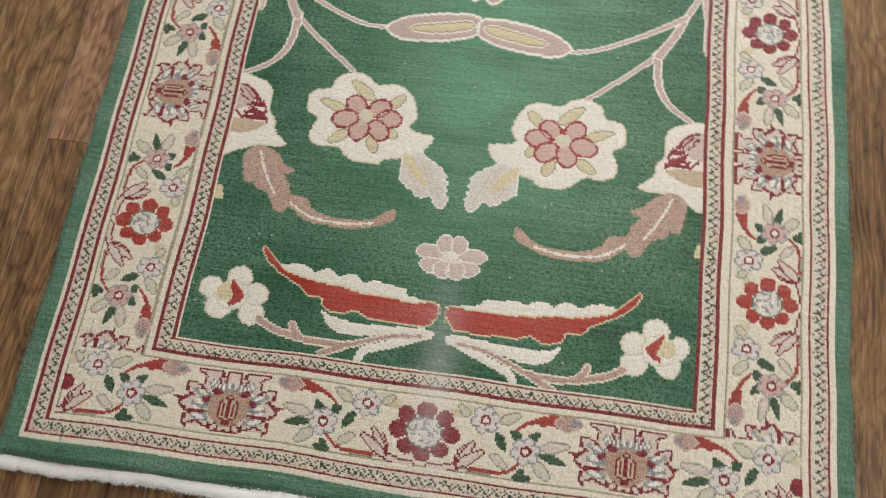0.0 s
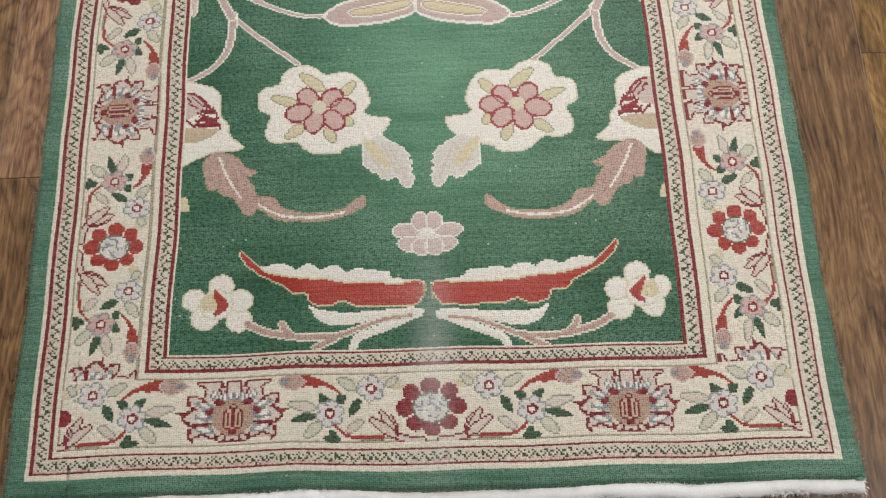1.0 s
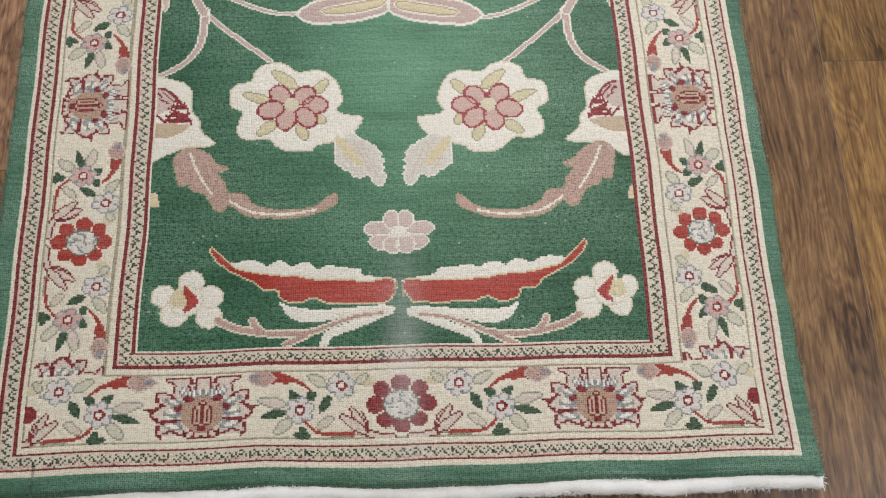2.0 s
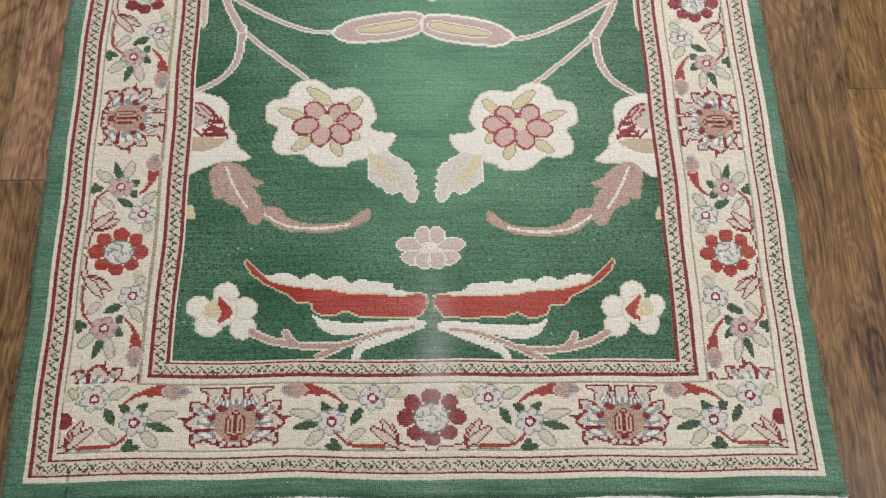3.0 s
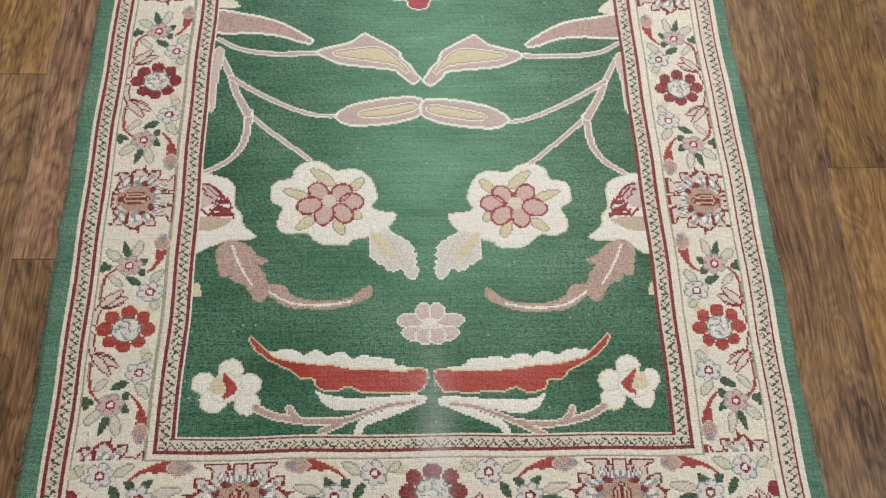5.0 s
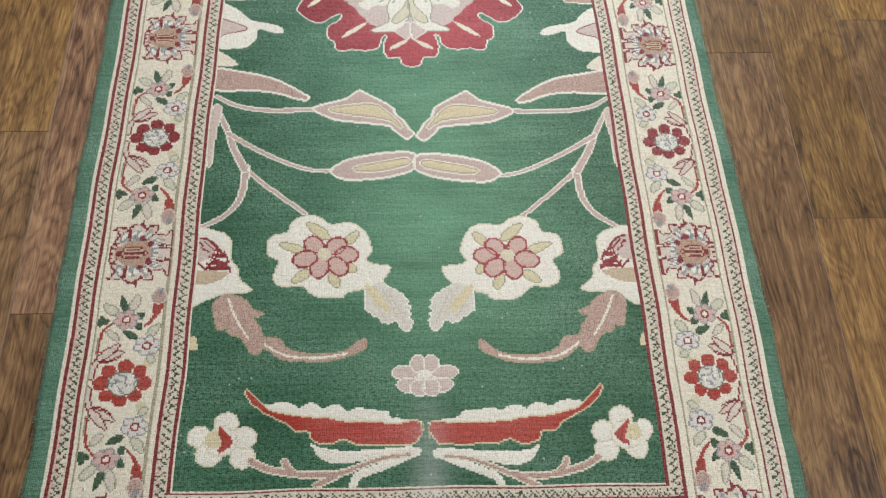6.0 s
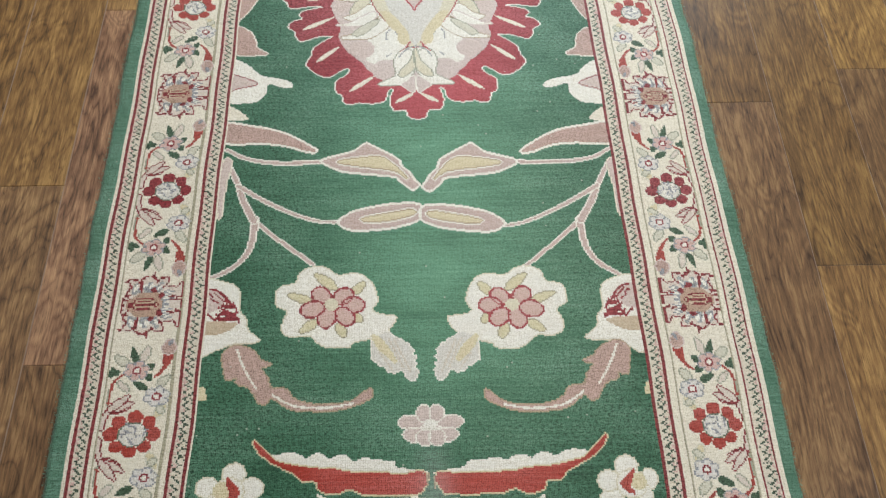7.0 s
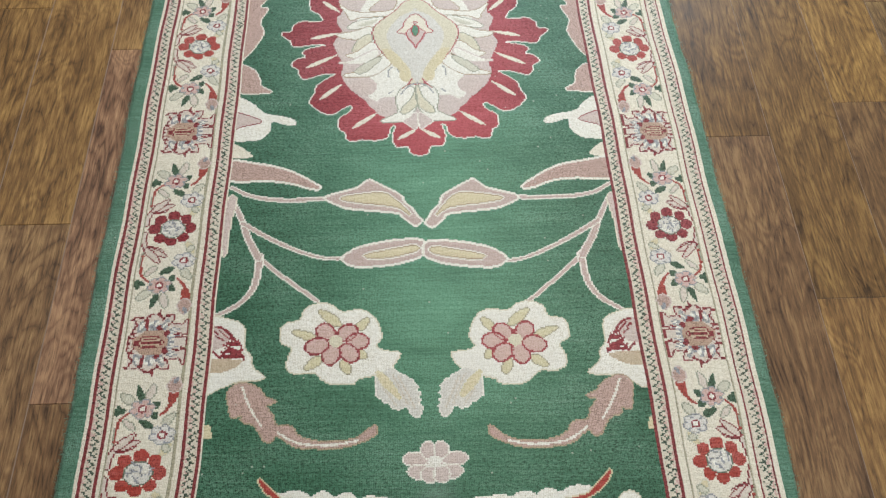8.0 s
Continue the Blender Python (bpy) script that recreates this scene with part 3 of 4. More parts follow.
# ---- field motifs, mirrored about the long axis ----
CLIP.append((-252.5, 134.6, 252.5, LONG - 134.6))
for k in (-1, 1):
    F = lambda pts: flip(pts, k)

    # stems
    st = begin("stem_motif", -1, "pink stem edged in cream")
    for pts, w0, w1 in (([(132, 452), (175, 488), (193, 504), (208, 517)], 3.5, 4.5), ([(253, 436), (227, 450), (211, 469), (206, 489), (204, 517)], 3.2, 7.0), ([(243, 597), (229, 568), (220, 542), (206, 515)], 4.5, 8.0),
                        ([(228, 565), (199, 546), (163, 527), (127, 513), (97, 511)], 5.0, 1.6), ([(249, 622), (226, 609), (196, 602), (159, 601), (121, 603)], 3.4, 4.0)):
        # the offset of the mirrored side dies out towards the fork's top
        drawn = F(pts)
        if k > 0:
            drawn = [(u - 8 + 11 * min(1, max(0, (v - 515) / 80)), v - 6 + 3 * min(1, max(0, (v - 515) / 80))) for u, v in pts]
        stroke(drawn, w0, w1, "stem", st, "white")
    SHIFT[-1] = (6, -5)
    shape(F([(240, 601), (251, 603), (251, 526), (246, 526), (245, 564)]), "pale", begin("leaf_motif"), "cream")

    SHIFT[-1] = (1, -3)
    # pods
    pd = begin("pod_motif", -1, "pink pod with a straw-coloured heart, edged in cream")
    shape(F([(100, 510), (90, 521), (71, 529), (35, 537), (5, 538), (0, 531), (1, 519), (21, 509), (50, 503), (85, 501)]), "stem", pd, "white", True, 2)
    hp = begin("pod_heart", pd)
    for e, n_ in (("white", 2), ("taupe", 1)):
        shape(F([(72, 516), (42, 524), (12, 530), (9, 524), (35, 516), (64, 512)]), "straw", hp, e, True, n_)
    pd = begin("pod_motif", -1, "pink pod with a straw-coloured heart, edged in cream")
    shape(F([(124, 604), (104, 611), (84, 618), (75, 626), (67, 631), (56, 625), (41, 616), (28, 607), (24, 596), (15, 587), (8, 575), (3, 568), (7, 563), (13, 563), (24, 573), (32, 581), (71, 585), (96, 588), (113, 595)]), "stem", pd, "white", True, 2)
    hp = begin("pod_heart", pd)
    for e, n_ in (("white", 2), ("taupe", 1)):
        shape(F([(105, 602), (78, 608), (49, 610), (32, 598), (16, 577), (34, 590), (78, 596)]), "straw", hp, e, True, n_)
    SHIFT[-1] = (0, -4)
    # horn leaf
    shape(F([(264, 665), (222, 660), (184, 651), (157, 637), (133, 620), (147, 620), (168, 628), (198, 633), (261, 635)]), "pink", begin("leaf_motif", -1, "long pink leaf edged in cream"), "white", True, 2)

    SHIFT[-1] = (4, -5)
    # blossom cut by the border
    fl = begin("flower_motif", -1, "cream half blossom cut by the border")
    shape(F([(259, 773), (234, 767), (215, 749), (189, 743), (173, 736), (171, 727), (181, 726), (202, 733), (205, 717), (216, 703), (233, 700), (253, 704)]), "white", fl)
    shape(F([(260, 747), (244, 746), (219, 734), (243, 726), (258, 720)]), "pale", begin("petal", fl), "crimson")
    shape(F([(255, 694), (239, 687), (226, 673), (253, 671)]), "cream", begin("leaf_motif"))
    shape(F([(256, 836), (235, 828), (227, 812), (224, 799), (209, 789), (216, 786), (256, 788)]), "pink", begin("leaf_motif"), "white")
    shape(F([(256, 987), (220, 988), (235, 959), (223, 953), (234, 926), (227, 903), (235, 878), (246, 858), (258, 856)]), "pink", begin("leaf_motif"), "white")

    SHIFT[-1] = (-4, -1)
    # big cream flower
    fl = begin("flower_motif", -1, "large cream blossom with pink petals edged in crimson")
    shape(F([(128, 450), (113, 446), (101, 438), (82, 441), (67, 435), (56, 419), (53, 402), (59, 392), (51, 387), (31, 383), (35, 371), (41, 364), (47, 358), (65, 353), (81, 349), (88, 343), (112, 343), (124, 349), (133, 357), (154, 357), (166, 366), (164, 381), (160, 390), (173, 398), (174, 415), (167, 424), (152, 428), (146, 442)]), "white", fl, "moon", True, -1)
    for a, b, w in ([(102, 418), (129, 439)] + [11], [(129, 401), (160, 412)] + [9], [(83, 413), (70, 428)] + [10], [(124, 377), (144, 363)] + [10], [(100, 374), (92, 356)] + [10], [(81, 386), (72, 376)] + [9]):
        leaflet(*F([a, b]), w, "yellow", begin("leaflet", fl), "olive")
    hub = [(108, 398)][0]
    petals = [(*F([p])[0], a, 9.0, k * math.atan2(p[1] - hub[1], p[0] - hub[0])) for p, a in zip([(120, 410), (94, 409), (82, 398), (92, 383), (113, 381), (130, 392)], (10.8, 11.2, 12.2, 11.8, 12.2, 13))]
    ids = [begin("petal", fl) for p in petals]
    for p, n_ in zip(petals, ids):
        blob(p[0], p[1], p[2] + 1.0, p[3] + 1.0, p[4], "wine", n_, "wine")
        blob(*p, "rose", n_)
    for p, n_ in zip(petals[1::2], ids[1::2]):
        ring(*p, "wine", n_)
    blob(*F([hub])[0], 8.2, 7.8, 0, "moon", begin("flower_eye", fl))
    SHIFT[-1] = (2, 0)
    lf = begin("leaf_motif", -1, "pale grey-pink leaf with a yellow vein")
    shape(F([(62, 352), (62, 336), (61, 328), (55, 325), (52, 320), (47, 320), (45, 316), (41, 313), (34, 312), (29, 315), (25, 314), (23, 308), (18, 303), (12, 303), (8, 310), (7, 316), (11, 320), (8, 324), (12, 327), (8, 332), (13, 336), (10, 341), (15, 344), (17, 349), (23, 351), (26, 355), (32, 357), (38, 363), (45, 364), (57, 358)]), "pearl", lf, "white", False, -1)
    for a, b in ([(41, 355), (25, 319)], [(34, 352), (17, 315)], [(52, 338), (38, 318)]):
        stroke(F([a, b]), 2.0, 2.0, "fawn", lf)
    leaflet(*F([(59, 359), (34, 326)]), 8.5, "straw", begin("vein", lf), "yellow")

    SHIFT[-1] = (-4, -3)
    # half flower at the side
    fl = begin("flower_motif", -1, "cream half blossom with crimson marks, cut by the border")
    shape(F([(265, 430), (228, 431), (214, 417), (214, 396), (205, 383), (202, 369), (188, 357), (196, 352), (219, 351), (236, 345), (260, 341)]), "white", fl, "moon", True, -1)
    shape(F([(264, 422), (243, 421), (233, 407), (245, 394), (263, 395)]), "pale", begin("petal", fl))
    for pts, w in (([(253, 423), (243, 421), (232, 412), (225, 402)], 3.0), ([(232, 400), (222, 400)], 5), ([(234, 392), (226, 388), (217, 384)], 5.5), ([(242, 383), (237, 390)], 4.5), ([(237, 384), (217, 384)], 4.0), ([(253, 417), (247, 413)], 3), ([(253, 391), (245, 385)], 3),
                   ([(246, 418), (234, 407)], 2.4), ([(232, 410), (228, 398)], 2.6), ([(223, 404), (217, 392)], 2.6), ([(230, 394), (219, 390)], 2.6), ([(240, 399), (229, 394)], 2.2), ([(242, 391), (233, 383)], 2.6), ([(220, 391), (215, 380)], 2.6), ([(249, 410), (240, 405)], 2.2), ([(234, 404), (237, 395)], 2.2)):
        stroke(F(pts), w, w, "crimson", begin("mark", fl))
    shape(F([(262, 379), (244, 381), (217, 379), (223, 371), (237, 365), (261, 364)]), "sand", begin("petal", fl))

    SHIFT[-1] = (5, -2)
    # serrated pink leaf running out into a stalk
    lf = begin("leaf_motif", -1, "dusty pink serrated leaf with a cream vein")
    shape(F([(224, 347), (212, 350), (195, 343), (187, 333), (174, 326), (185, 322), (177, 311), (172, 299), (154, 296), (149, 288), (135, 280), (111, 276), (83, 279), (67, 291), (60, 293), (62, 283), (81, 274), (100, 270), (134, 271), (152, 275), (170, 287), (176, 281), (184, 282), (190, 292), (199, 301), (211, 305), (210, 312), (222, 310), (226, 322), (229, 338)]), "pink", lf, "taupe")
    stroke(F([(214, 346), (203, 321), (188, 298)]), 2.6, 2.2, "white", lf)
    stroke(F([(170, 291), (155, 281), (137, 275), (106, 273), (80, 277)]), 2.6, 2.2, "white", lf)
    shape(F([(257, 301), (244, 300), (243, 286), (256, 285)]), "straw", begin("bud_motif"), None, False)

    SHIFT[-1] = (4, 0)
    # corner flower
    fl = begin("flower_motif", -1, "five-petalled cream flower with a red crescent")
    for (u, v), a in zip([(205, 204), (231, 190), (220, 172), (186, 169), (185, 189), (209, 185)], (13.2, 12.4, 14.0, 13.4, 12.8, 17)):
        blob(*F([(u, v)])[0], a, a * 0.93, 0, "white", begin("petal", fl), "moon", -1)
    u, v = [(216, 187)][0]
    blob(*F([(u, v)])[0], 8, 7.5, 0, "straw", fl, "yellow")
    shape(F([(212, 201), (203, 193), (197, 186), (200, 179), (209, 174), (212, 176), (208, 183), (212, 194)]), "red", begin("mark", fl))

    SHIFT[-1] = (5, -1)
    # red wing with a scalloped cream crest
    wg = begin("wing_leaf_motif", -1, "red wing-shaped leaf with a scalloped cream crest")
    shape(F([(165, 221), (156, 225), (148, 226), (137, 223), (131, 219), (122, 223), (114, 223), (105, 217), (97, 220), (88, 220), (79, 214), (67, 217), (57, 215), (37, 213), (32, 207), (9, 204), (3, 200), (66, 197), (122, 202)]), "white", begin("crest", wg))
    shape(F([(188, 241), (178, 232), (162, 218), (151, 214), (122, 208), (100, 206), (83, 202), (55, 201), (26, 200), (15, 202), (4, 202), (2, 193), (7, 184), (16, 179), (66, 179), (74, 181), (86, 184), (95, 180), (105, 180), (115, 184), (119, 193), (133, 194), (142, 203), (156, 210), (169, 217), (183, 229)]), "red", wg, "straw")
    SHIFT[-1] = (4, -3)
    # cream leaves and pink stalk under the wing
    lf = begin("leaf_motif", -1, "cream leaf under the red wing")
    shape(F([(117, 180), (105, 175), (83, 172), (55, 173), (16, 176), (4, 173), (10, 165), (44, 166), (66, 161), (83, 159), (97, 160), (108, 166)]), "white", lf)
    stroke(F([(10, 170), (38, 158), (60, 150), (70, 145), (73, 136)]), 8.5, 8.0, "white", lf)
    st = begin("stem_motif", -1, "pink branching stem edged in cream")
    stroke(F([(16, 168), (44, 164), (69, 155), (88, 149), (122, 148), (146, 152), (163, 157), (177, 165)]), 2.6, 6.5, "pink", st, "cream")
    stroke(F([(134, 150), (140, 157), (143, 163)]), 7, 4.5, "pink", st, "cream")
    stroke(F([(91, 147), (102, 141), (111, 137)]), 6, 3.5, "pink", st, "cream")
    stroke(F([(16, 168), (44, 164), (69, 155), (88, 149), (122, 148), (146, 152), (163, 157), (177, 165)]), 2.6, 6.5, "pink", st)
    stroke(F([(134, 150), (140, 157), (143, 163)]), 7, 4.5, "pink", st)
    stroke(F([(91, 147), (102, 141), (111, 137)]), 6, 3.5, "pink", st)
    stroke(F([(1, 200), (2, 188)]), 2.4, 2.4, "taupe", begin("stem_motif"))

SHIFT[-1] = (0, 0)
# small pink flower on the axis
fl = begin("flower_motif", -1, "small pale pink flower on the centre line")
blob(3.8, 252, 12, 12, 0, "pale", fl)
for u, v, a, b in ((-17, 256, 13.5, 7.2), (25, 256, 13.5, 7.2), (-13, 242, 12, 7.2), (21, 242, 12, 7.2), (-3.2, 266, 7.2, 9.4), (10.8, 266, 7.2, 9.4), (-2.6, 239, 8.4, 8.6), (10.4, 239, 8.4, 8.6)):
    blob(u, v, a, b, 0, "pale", begin("petal", fl), "white")
blob(3.8, 253.5, 7, 6.5, 0, "white", fl)
for u, v in ((-10, 249), (18, 249), (3.8, 238)):
    stroke([(3.8, 251), (u, v)], 2.0, 2.0, "white", fl)

# ---- the medallion: half an outline, mirrored ----
lower = [(3, 671), (11, 674), (16, 686), (31, 687), (36, 703), (32, 722), (39, 721), (44, 704), (60, 699), (79, 701), (87, 698), (98, 700), (102, 713), (110, 719), (110, 738), (100, 746), (92, 756), (97, 761), (111, 752), (119, 746), (130, 746), (143, 754), (153, 768)]
upper = [(153, 768), (147, 783), (143, 799), (128, 812), (118, 820), (137, 820), (161, 812), (169, 820), (171, 830), (181, 838), (175, 849), (162, 854), (167, 862), (159, 870), (134, 876), (147, 879), (179, 875), (186, 886), (196, 894), (199, 902), (185, 905), (182, 917), (170, 925), (140, 924), (143, 938), (156, 949), (159, 970)]
crown = [(162, 992), (143, 1019), (127, 1058), (100, 1090), (68, 1110), (35, 1130), (-10, 1139)]
half = lower + upper[1:] + crown
md = begin("medallion", -1, "large palmette medallion with a crimson serrated rim")
shape([(-u, v) for u, v in half] + [(u, v) for u, v in half[::-1]], "crimson", md, "white")
inner = [(2, 741), (23, 733), (46, 741), (67, 758), (75, 770), (87, 781), (100, 796), (109, 818), (107, 836), (115, 855), (122, 880), (110, 902), (117, 921), (110, 945), (116, 981), (90, 1031), (36, 1076), (-9, 1088)]
shape([(-u, v) for u, v in inner] + [(u, v) for u, v in inner[::-1]], "mauve", begin("medallion_ring", md, "dusty pink inner ring"))
core = [(1, 785), (31, 767), (63, 770), (71, 787), (67, 813), (80, 841), (87, 874), (87, 921), (72, 968), (36, 1011), (-7, 1029)]
shape([(-u, v) for u, v in core] + [(u, v) for u, v in core[::-1]], "white", begin("medallion_core", md, "off-white core"))
for k in (-1, 1):
    for (u, v), a in zip([(103, 926), (104, 875), (91, 830), (76, 795), (40, 757)], (15, 13, 15, 18, 21)):
        blob(*flip([(u, v)], k)[0], a, a * 0.9, 0, "mauve" if a in (15, 21) else "pale", begin("petal", md))
for k in (-1, 1):
    F = lambda pts: flip(pts, k)
    # cream ribs in the rim
    for pts in ([(157, 890), (114, 899)], [(161, 833), (116, 857)], [(140, 772), (107, 801)], [(93, 720), (58, 747)], [(29, 699), (3, 715)], [(140, 966), (113, 942)]):
        leaflet(*F(pts), 6.5, "cream", begin("rib", md))
    # white and straw leaves that fan out over the pink ring
    for pts, c, e in (([(113, 957), (96, 944), (68, 939), (36, 946), (34, 934), (79, 931), (96, 925), (101, 935)], "white", "taupe"), ([(68, 944), (53, 965), (37, 980), (28, 962), (37, 946)], "mauve", "taupe"),
                      ([(101, 908), (92, 919), (72, 926), (49, 930), (56, 914), (80, 908)], "white", "sage"), ([(87, 912), (72, 921), (56, 925), (68, 914)], "moss", None),
                      ([(117, 896), (93, 901), (68, 910), (60, 899), (78, 888), (100, 887)], "white", "taupe"), ([(94, 861), (88, 880), (79, 890), (66, 894), (69, 874), (79, 860)], "moon", "sage"),
                      ([(103, 855), (88, 861), (67, 879), (57, 869), (53, 856), (72, 847), (90, 848)], "white", "taupe")):
        shape(F(pts), c, begin("leaf", md), e)
    for pts, c, e in (([(118, 842), (100, 843), (78, 855), (60, 865), (57, 855), (72, 842), (88, 838)], "white", "mauve"),
                      ([(107, 816), (80, 826), (63, 844), (45, 853), (37, 840), (58, 819), (78, 813)], "white", "taupe"), ([(90, 823), (78, 836), (62, 847), (53, 847), (67, 830), (80, 820)], "moss", "sage"),
                      ([(18, 794), (30, 773), (27, 749), (40, 739), (53, 731), (20, 730), (8, 744), (1, 758), (1, 785)], "white", "sage"),
                      ([(0, 796), (7, 773), (22, 753), (21, 743), (8, 750), (1, 762)], "moon", "sage"), ([(2, 744), (13, 736), (20, 729), (12, 722), (3, 716)], "mauve", "white")):
        shape(F(pts), c, begin("leaf", md), e)
    for pts in ([(37, 831), (42, 823), (41, 812)], [(34, 787), (40, 782)], [(24, 818), (29, 827)]):
        stroke(F(pts), 2.0, 2.0, "grey", md)
# heart-shaped centre with the green eye
heart = [(0, 798), (10, 800), (16, 818), (30, 831), (43, 849), (57, 872), (63, 894), (60, 911), (46, 927), (31, 941), (15, 961), (-5, 969)]
ht = begin("heart", md, "straw heart outlined in dark red")
shape([(-u, v) for u, v in heart] + [(u, v) for u, v in heart[::-1]], "moon", ht, "wine")
inn = [(0, 798), (11, 818), (20, 837), (30, 853), (38, 871), (43, 892), (36, 912), (20, 933), (-4, 945)]
shape([(-u, v) for u, v in inn] + [(u, v) for u, v in inn[::-1]], "pearl", ht)
for pts, c, e in (([(-4, 934), (6, 932), (15, 921), (18, 907), (27, 899), (14, 896), (9, 884), (-2, 868)], "cream", "wine"), ([(-2, 870), (8, 884), (14, 898), (5, 907), (-3, 919)], "pale", "crimson")):
    shape([(-u, v) for u, v in pts] + [(u, v) for u, v in pts[::-1]], c, begin("eye", ht), e, False)
blob(0, [(-3, 902)][0][1], 4.6, 10.5, 0, "green", begin("eye", ht), "crimson")
for k in (-1, 1):
    stroke(flip([(8, 807), (13, 798), (21, 790)], k), 2.2, 2.2, "wine", ht)
    stroke(flip([(0, 800), (13, 794), (23, 780)], k), 2.2, 2.2, "grey", ht)
    shape(flip([(50, 865), (39, 840), (27, 824), (24, 807), (13, 803), (9, 820), (20, 842), (35, 862)], k), "straw", begin("leaf", ht))
CLIP.pop()
for o, (n_, p_, l_) in enumerate(list(PARTS)):
    if n_ not in ("medallion_ring", "medallion_core"):
        continue
    # each patch that shows between the leaves is a piece of its own
    left_ = set(map(tuple, np.argwhere(owner == o)))
    first = True
    while left_:
        todo = [left_.pop()]
        patch = []
        while todo:
            j, i = todo.pop()
            patch.append((j, i))
            for q in ((j + 1, i), (j - 1, i), (j, i + 1), (j, i - 1)):
                if q in left_:
                    left_.remove(q)
                    todo.append(q)
        if not first:
            piece = begin(n_, p_, l_)
            for q in patch:
                owner[q] = piece
        first = False
# the far half repeats the near half
far = np.arange(NY) > NY - 1 - np.searchsorted(VS, 790)
src = NY - 1 - np.arange(NY)
cols = slice(np.searchsorted(US, -252.5), np.searchsorted(US, 252.5))
keep = {}
for row in np.nonzero(far)[0]:
    yarns[row, cols] = yarns[src[row], cols]
    old = owner[src[row], cols]
    fresh = old.copy()
    for o in np.unique(old):
        n_, p_, l_ = PARTS[o]
        if o in (0, guard_in, guard_out, ground):
            continue
        if o not in keep:
            keep[o] = begin(n_, keep.get(p_, -1) if p_ >= 0 else -1, l_)
        fresh[old == o] = keep[o]
    owner[row, cols] = fresh


# ---- the rug's surface ----
PILE = 0.012


def rug_place(u, v):
    """Where the knot corner (u, v) in mm lies: the rug is a little skewed, narrows towards the far end and lies in soft
    waves; its sides are shifted to fit the camera's view.
    """
    c = 0.001 - 0.016 * v / 1000
    g = 1 - 0.035 * np.maximum(0, v - 500) / 1000
    g = np.maximum(g, 0.978)
    right = u - np.interp(u, (0, 225, 246, 300, 345, 400), (0, 0, 1, 0.9, 1.25, 1.25)) * np.interp(v, (0, 200, 320, 600, 800), (6.2, 5.8, 4.4, 3.8, 2.5))
    right = right + np.interp(u, (380, 400), (0, 1)) * 4.5 * np.exp(-np.maximum(v, 0) / 60)
    left = u + np.interp(u, (-290, -246, -225, 0), (-2.2, -2.6, 0, 0)) * np.interp(v, (0, 150, 260), (1, 1, 0)) * (u > -340) - np.interp(u, (-400, -345, -330), (1.5, 1.5, 0))
    x = c + np.where(u > 0, right, left) / 1000 * g
    fade = np.exp(-np.maximum(v, 0) / 170)
    y = v / 1000 + fade * np.interp(u, (-400, -280, -190, -130, -60, 0, 90, 200, 300, 400), (0, 0.0005, 0.0025, 0.004, 0.002, -0.001, -0.0005, 0.001, 0.001, 0))
    wave = 0.0012 * np.sin(u / 52 + 1.0) * fade + 0.0007 * np.sin(u / 75 + v / 140) + 0.0005 * np.sin(v / 47 - u / 160)
    # rows and columns of knots wander, the edges a little more
    x = x + 0.0005 * np.sin(v / 21 + u / 57) + 0.0006 * np.sin(v / 63 - u / 90)
    y = y + 0.0006 * np.sin(u / 24 + 1.3 * np.sin(v / 50)) + 0.0007 * np.sin(u / 58 + v / 111)
    x = x + np.where(np.abs(u) > 386, 0.0006 * np.sin(v / 38) + 0.0005 * np.sin(v / 11.7 + 1), 0) * np.sign(u)
    return x, y, PILE + wave


rug = tagged(new("rug"), "green wool runner rug with floral cream border, lying on the floor", "rug")

iu, jv = np.meshgrid(np.arange(NX + 1), np.arange(NY + 1))
gu, gv = -LEFT + iu * KX, jv * KY
gx, gy, gz = rug_place(gu, gv)
rng = np.random.default_rng(7)
gz = gz + rng.normal(0, 0.00009, gz.shape)
gx = gx + rng.normal(0, 0.00016, gz.shape)
gy = gy + rng.normal(0, 0.00016, gz.shape)
# a shallow groove where two colours meet
pad = np.pad(yarns, 1, mode="edge")
differ = (pad[:-1, :-1] != pad[1:, 1:]) | (pad[:-1, 1:] != pad[1:, :-1])
gz = gz - 0.00022 * differ
# rounded shoulders
rim = np.minimum.reduce([gu + LEFT, LEFT - LEFT + RIGHT - gu, gv, LONG - gv])
gz = gz - 0.006 * np.clip(1 - rim / 7, 0, 1) ** 2
coords = np.stack([gx, gy, gz], -1).reshape(-1, 3)
uvs = np.stack([iu, jv], -1).reshape(-1, 2).astype(float)


def knot_mesh(name, jj, ii):
    w = NX + 1
    base = jj * w + ii
    quad = np.stack([base, base + 1, base + w + 1, base + w], 1)
    ids, inv = np.unique(quad, return_inverse=True)
    me = bpy.data.meshes.new(name)
    me.vertices.add(len(ids))
    me.vertices.foreach_set("co", coords[ids].astype(np.float32).ravel())
    n = len(quad)
    me.loops.add(4 * n)
    me.loops.foreach_set("vertex_index", inv.reshape(-1).astype(np.int32))
    me.polygons.add(n)
    me.polygons.foreach_set("loop_start", np.arange(0, 4 * n, 4, dtype=np.int32))
    codes = yarns[jj, ii]
    used = np.unique(codes)
    for c in used:
        me.materials.append(YARN_MATS[c])
    me.polygons.foreach_set("material_index", np.searchsorted(used, codes).astype(np.int32))
    me.polygons.foreach_set("use_smooth", np.ones(n, bool))
    layer = me.uv_layers.new(name="knots")
    layer.data.foreach_set("uv", uvs[quad.reshape(-1)].astype(np.float32).ravel())
    me.update()
    return me


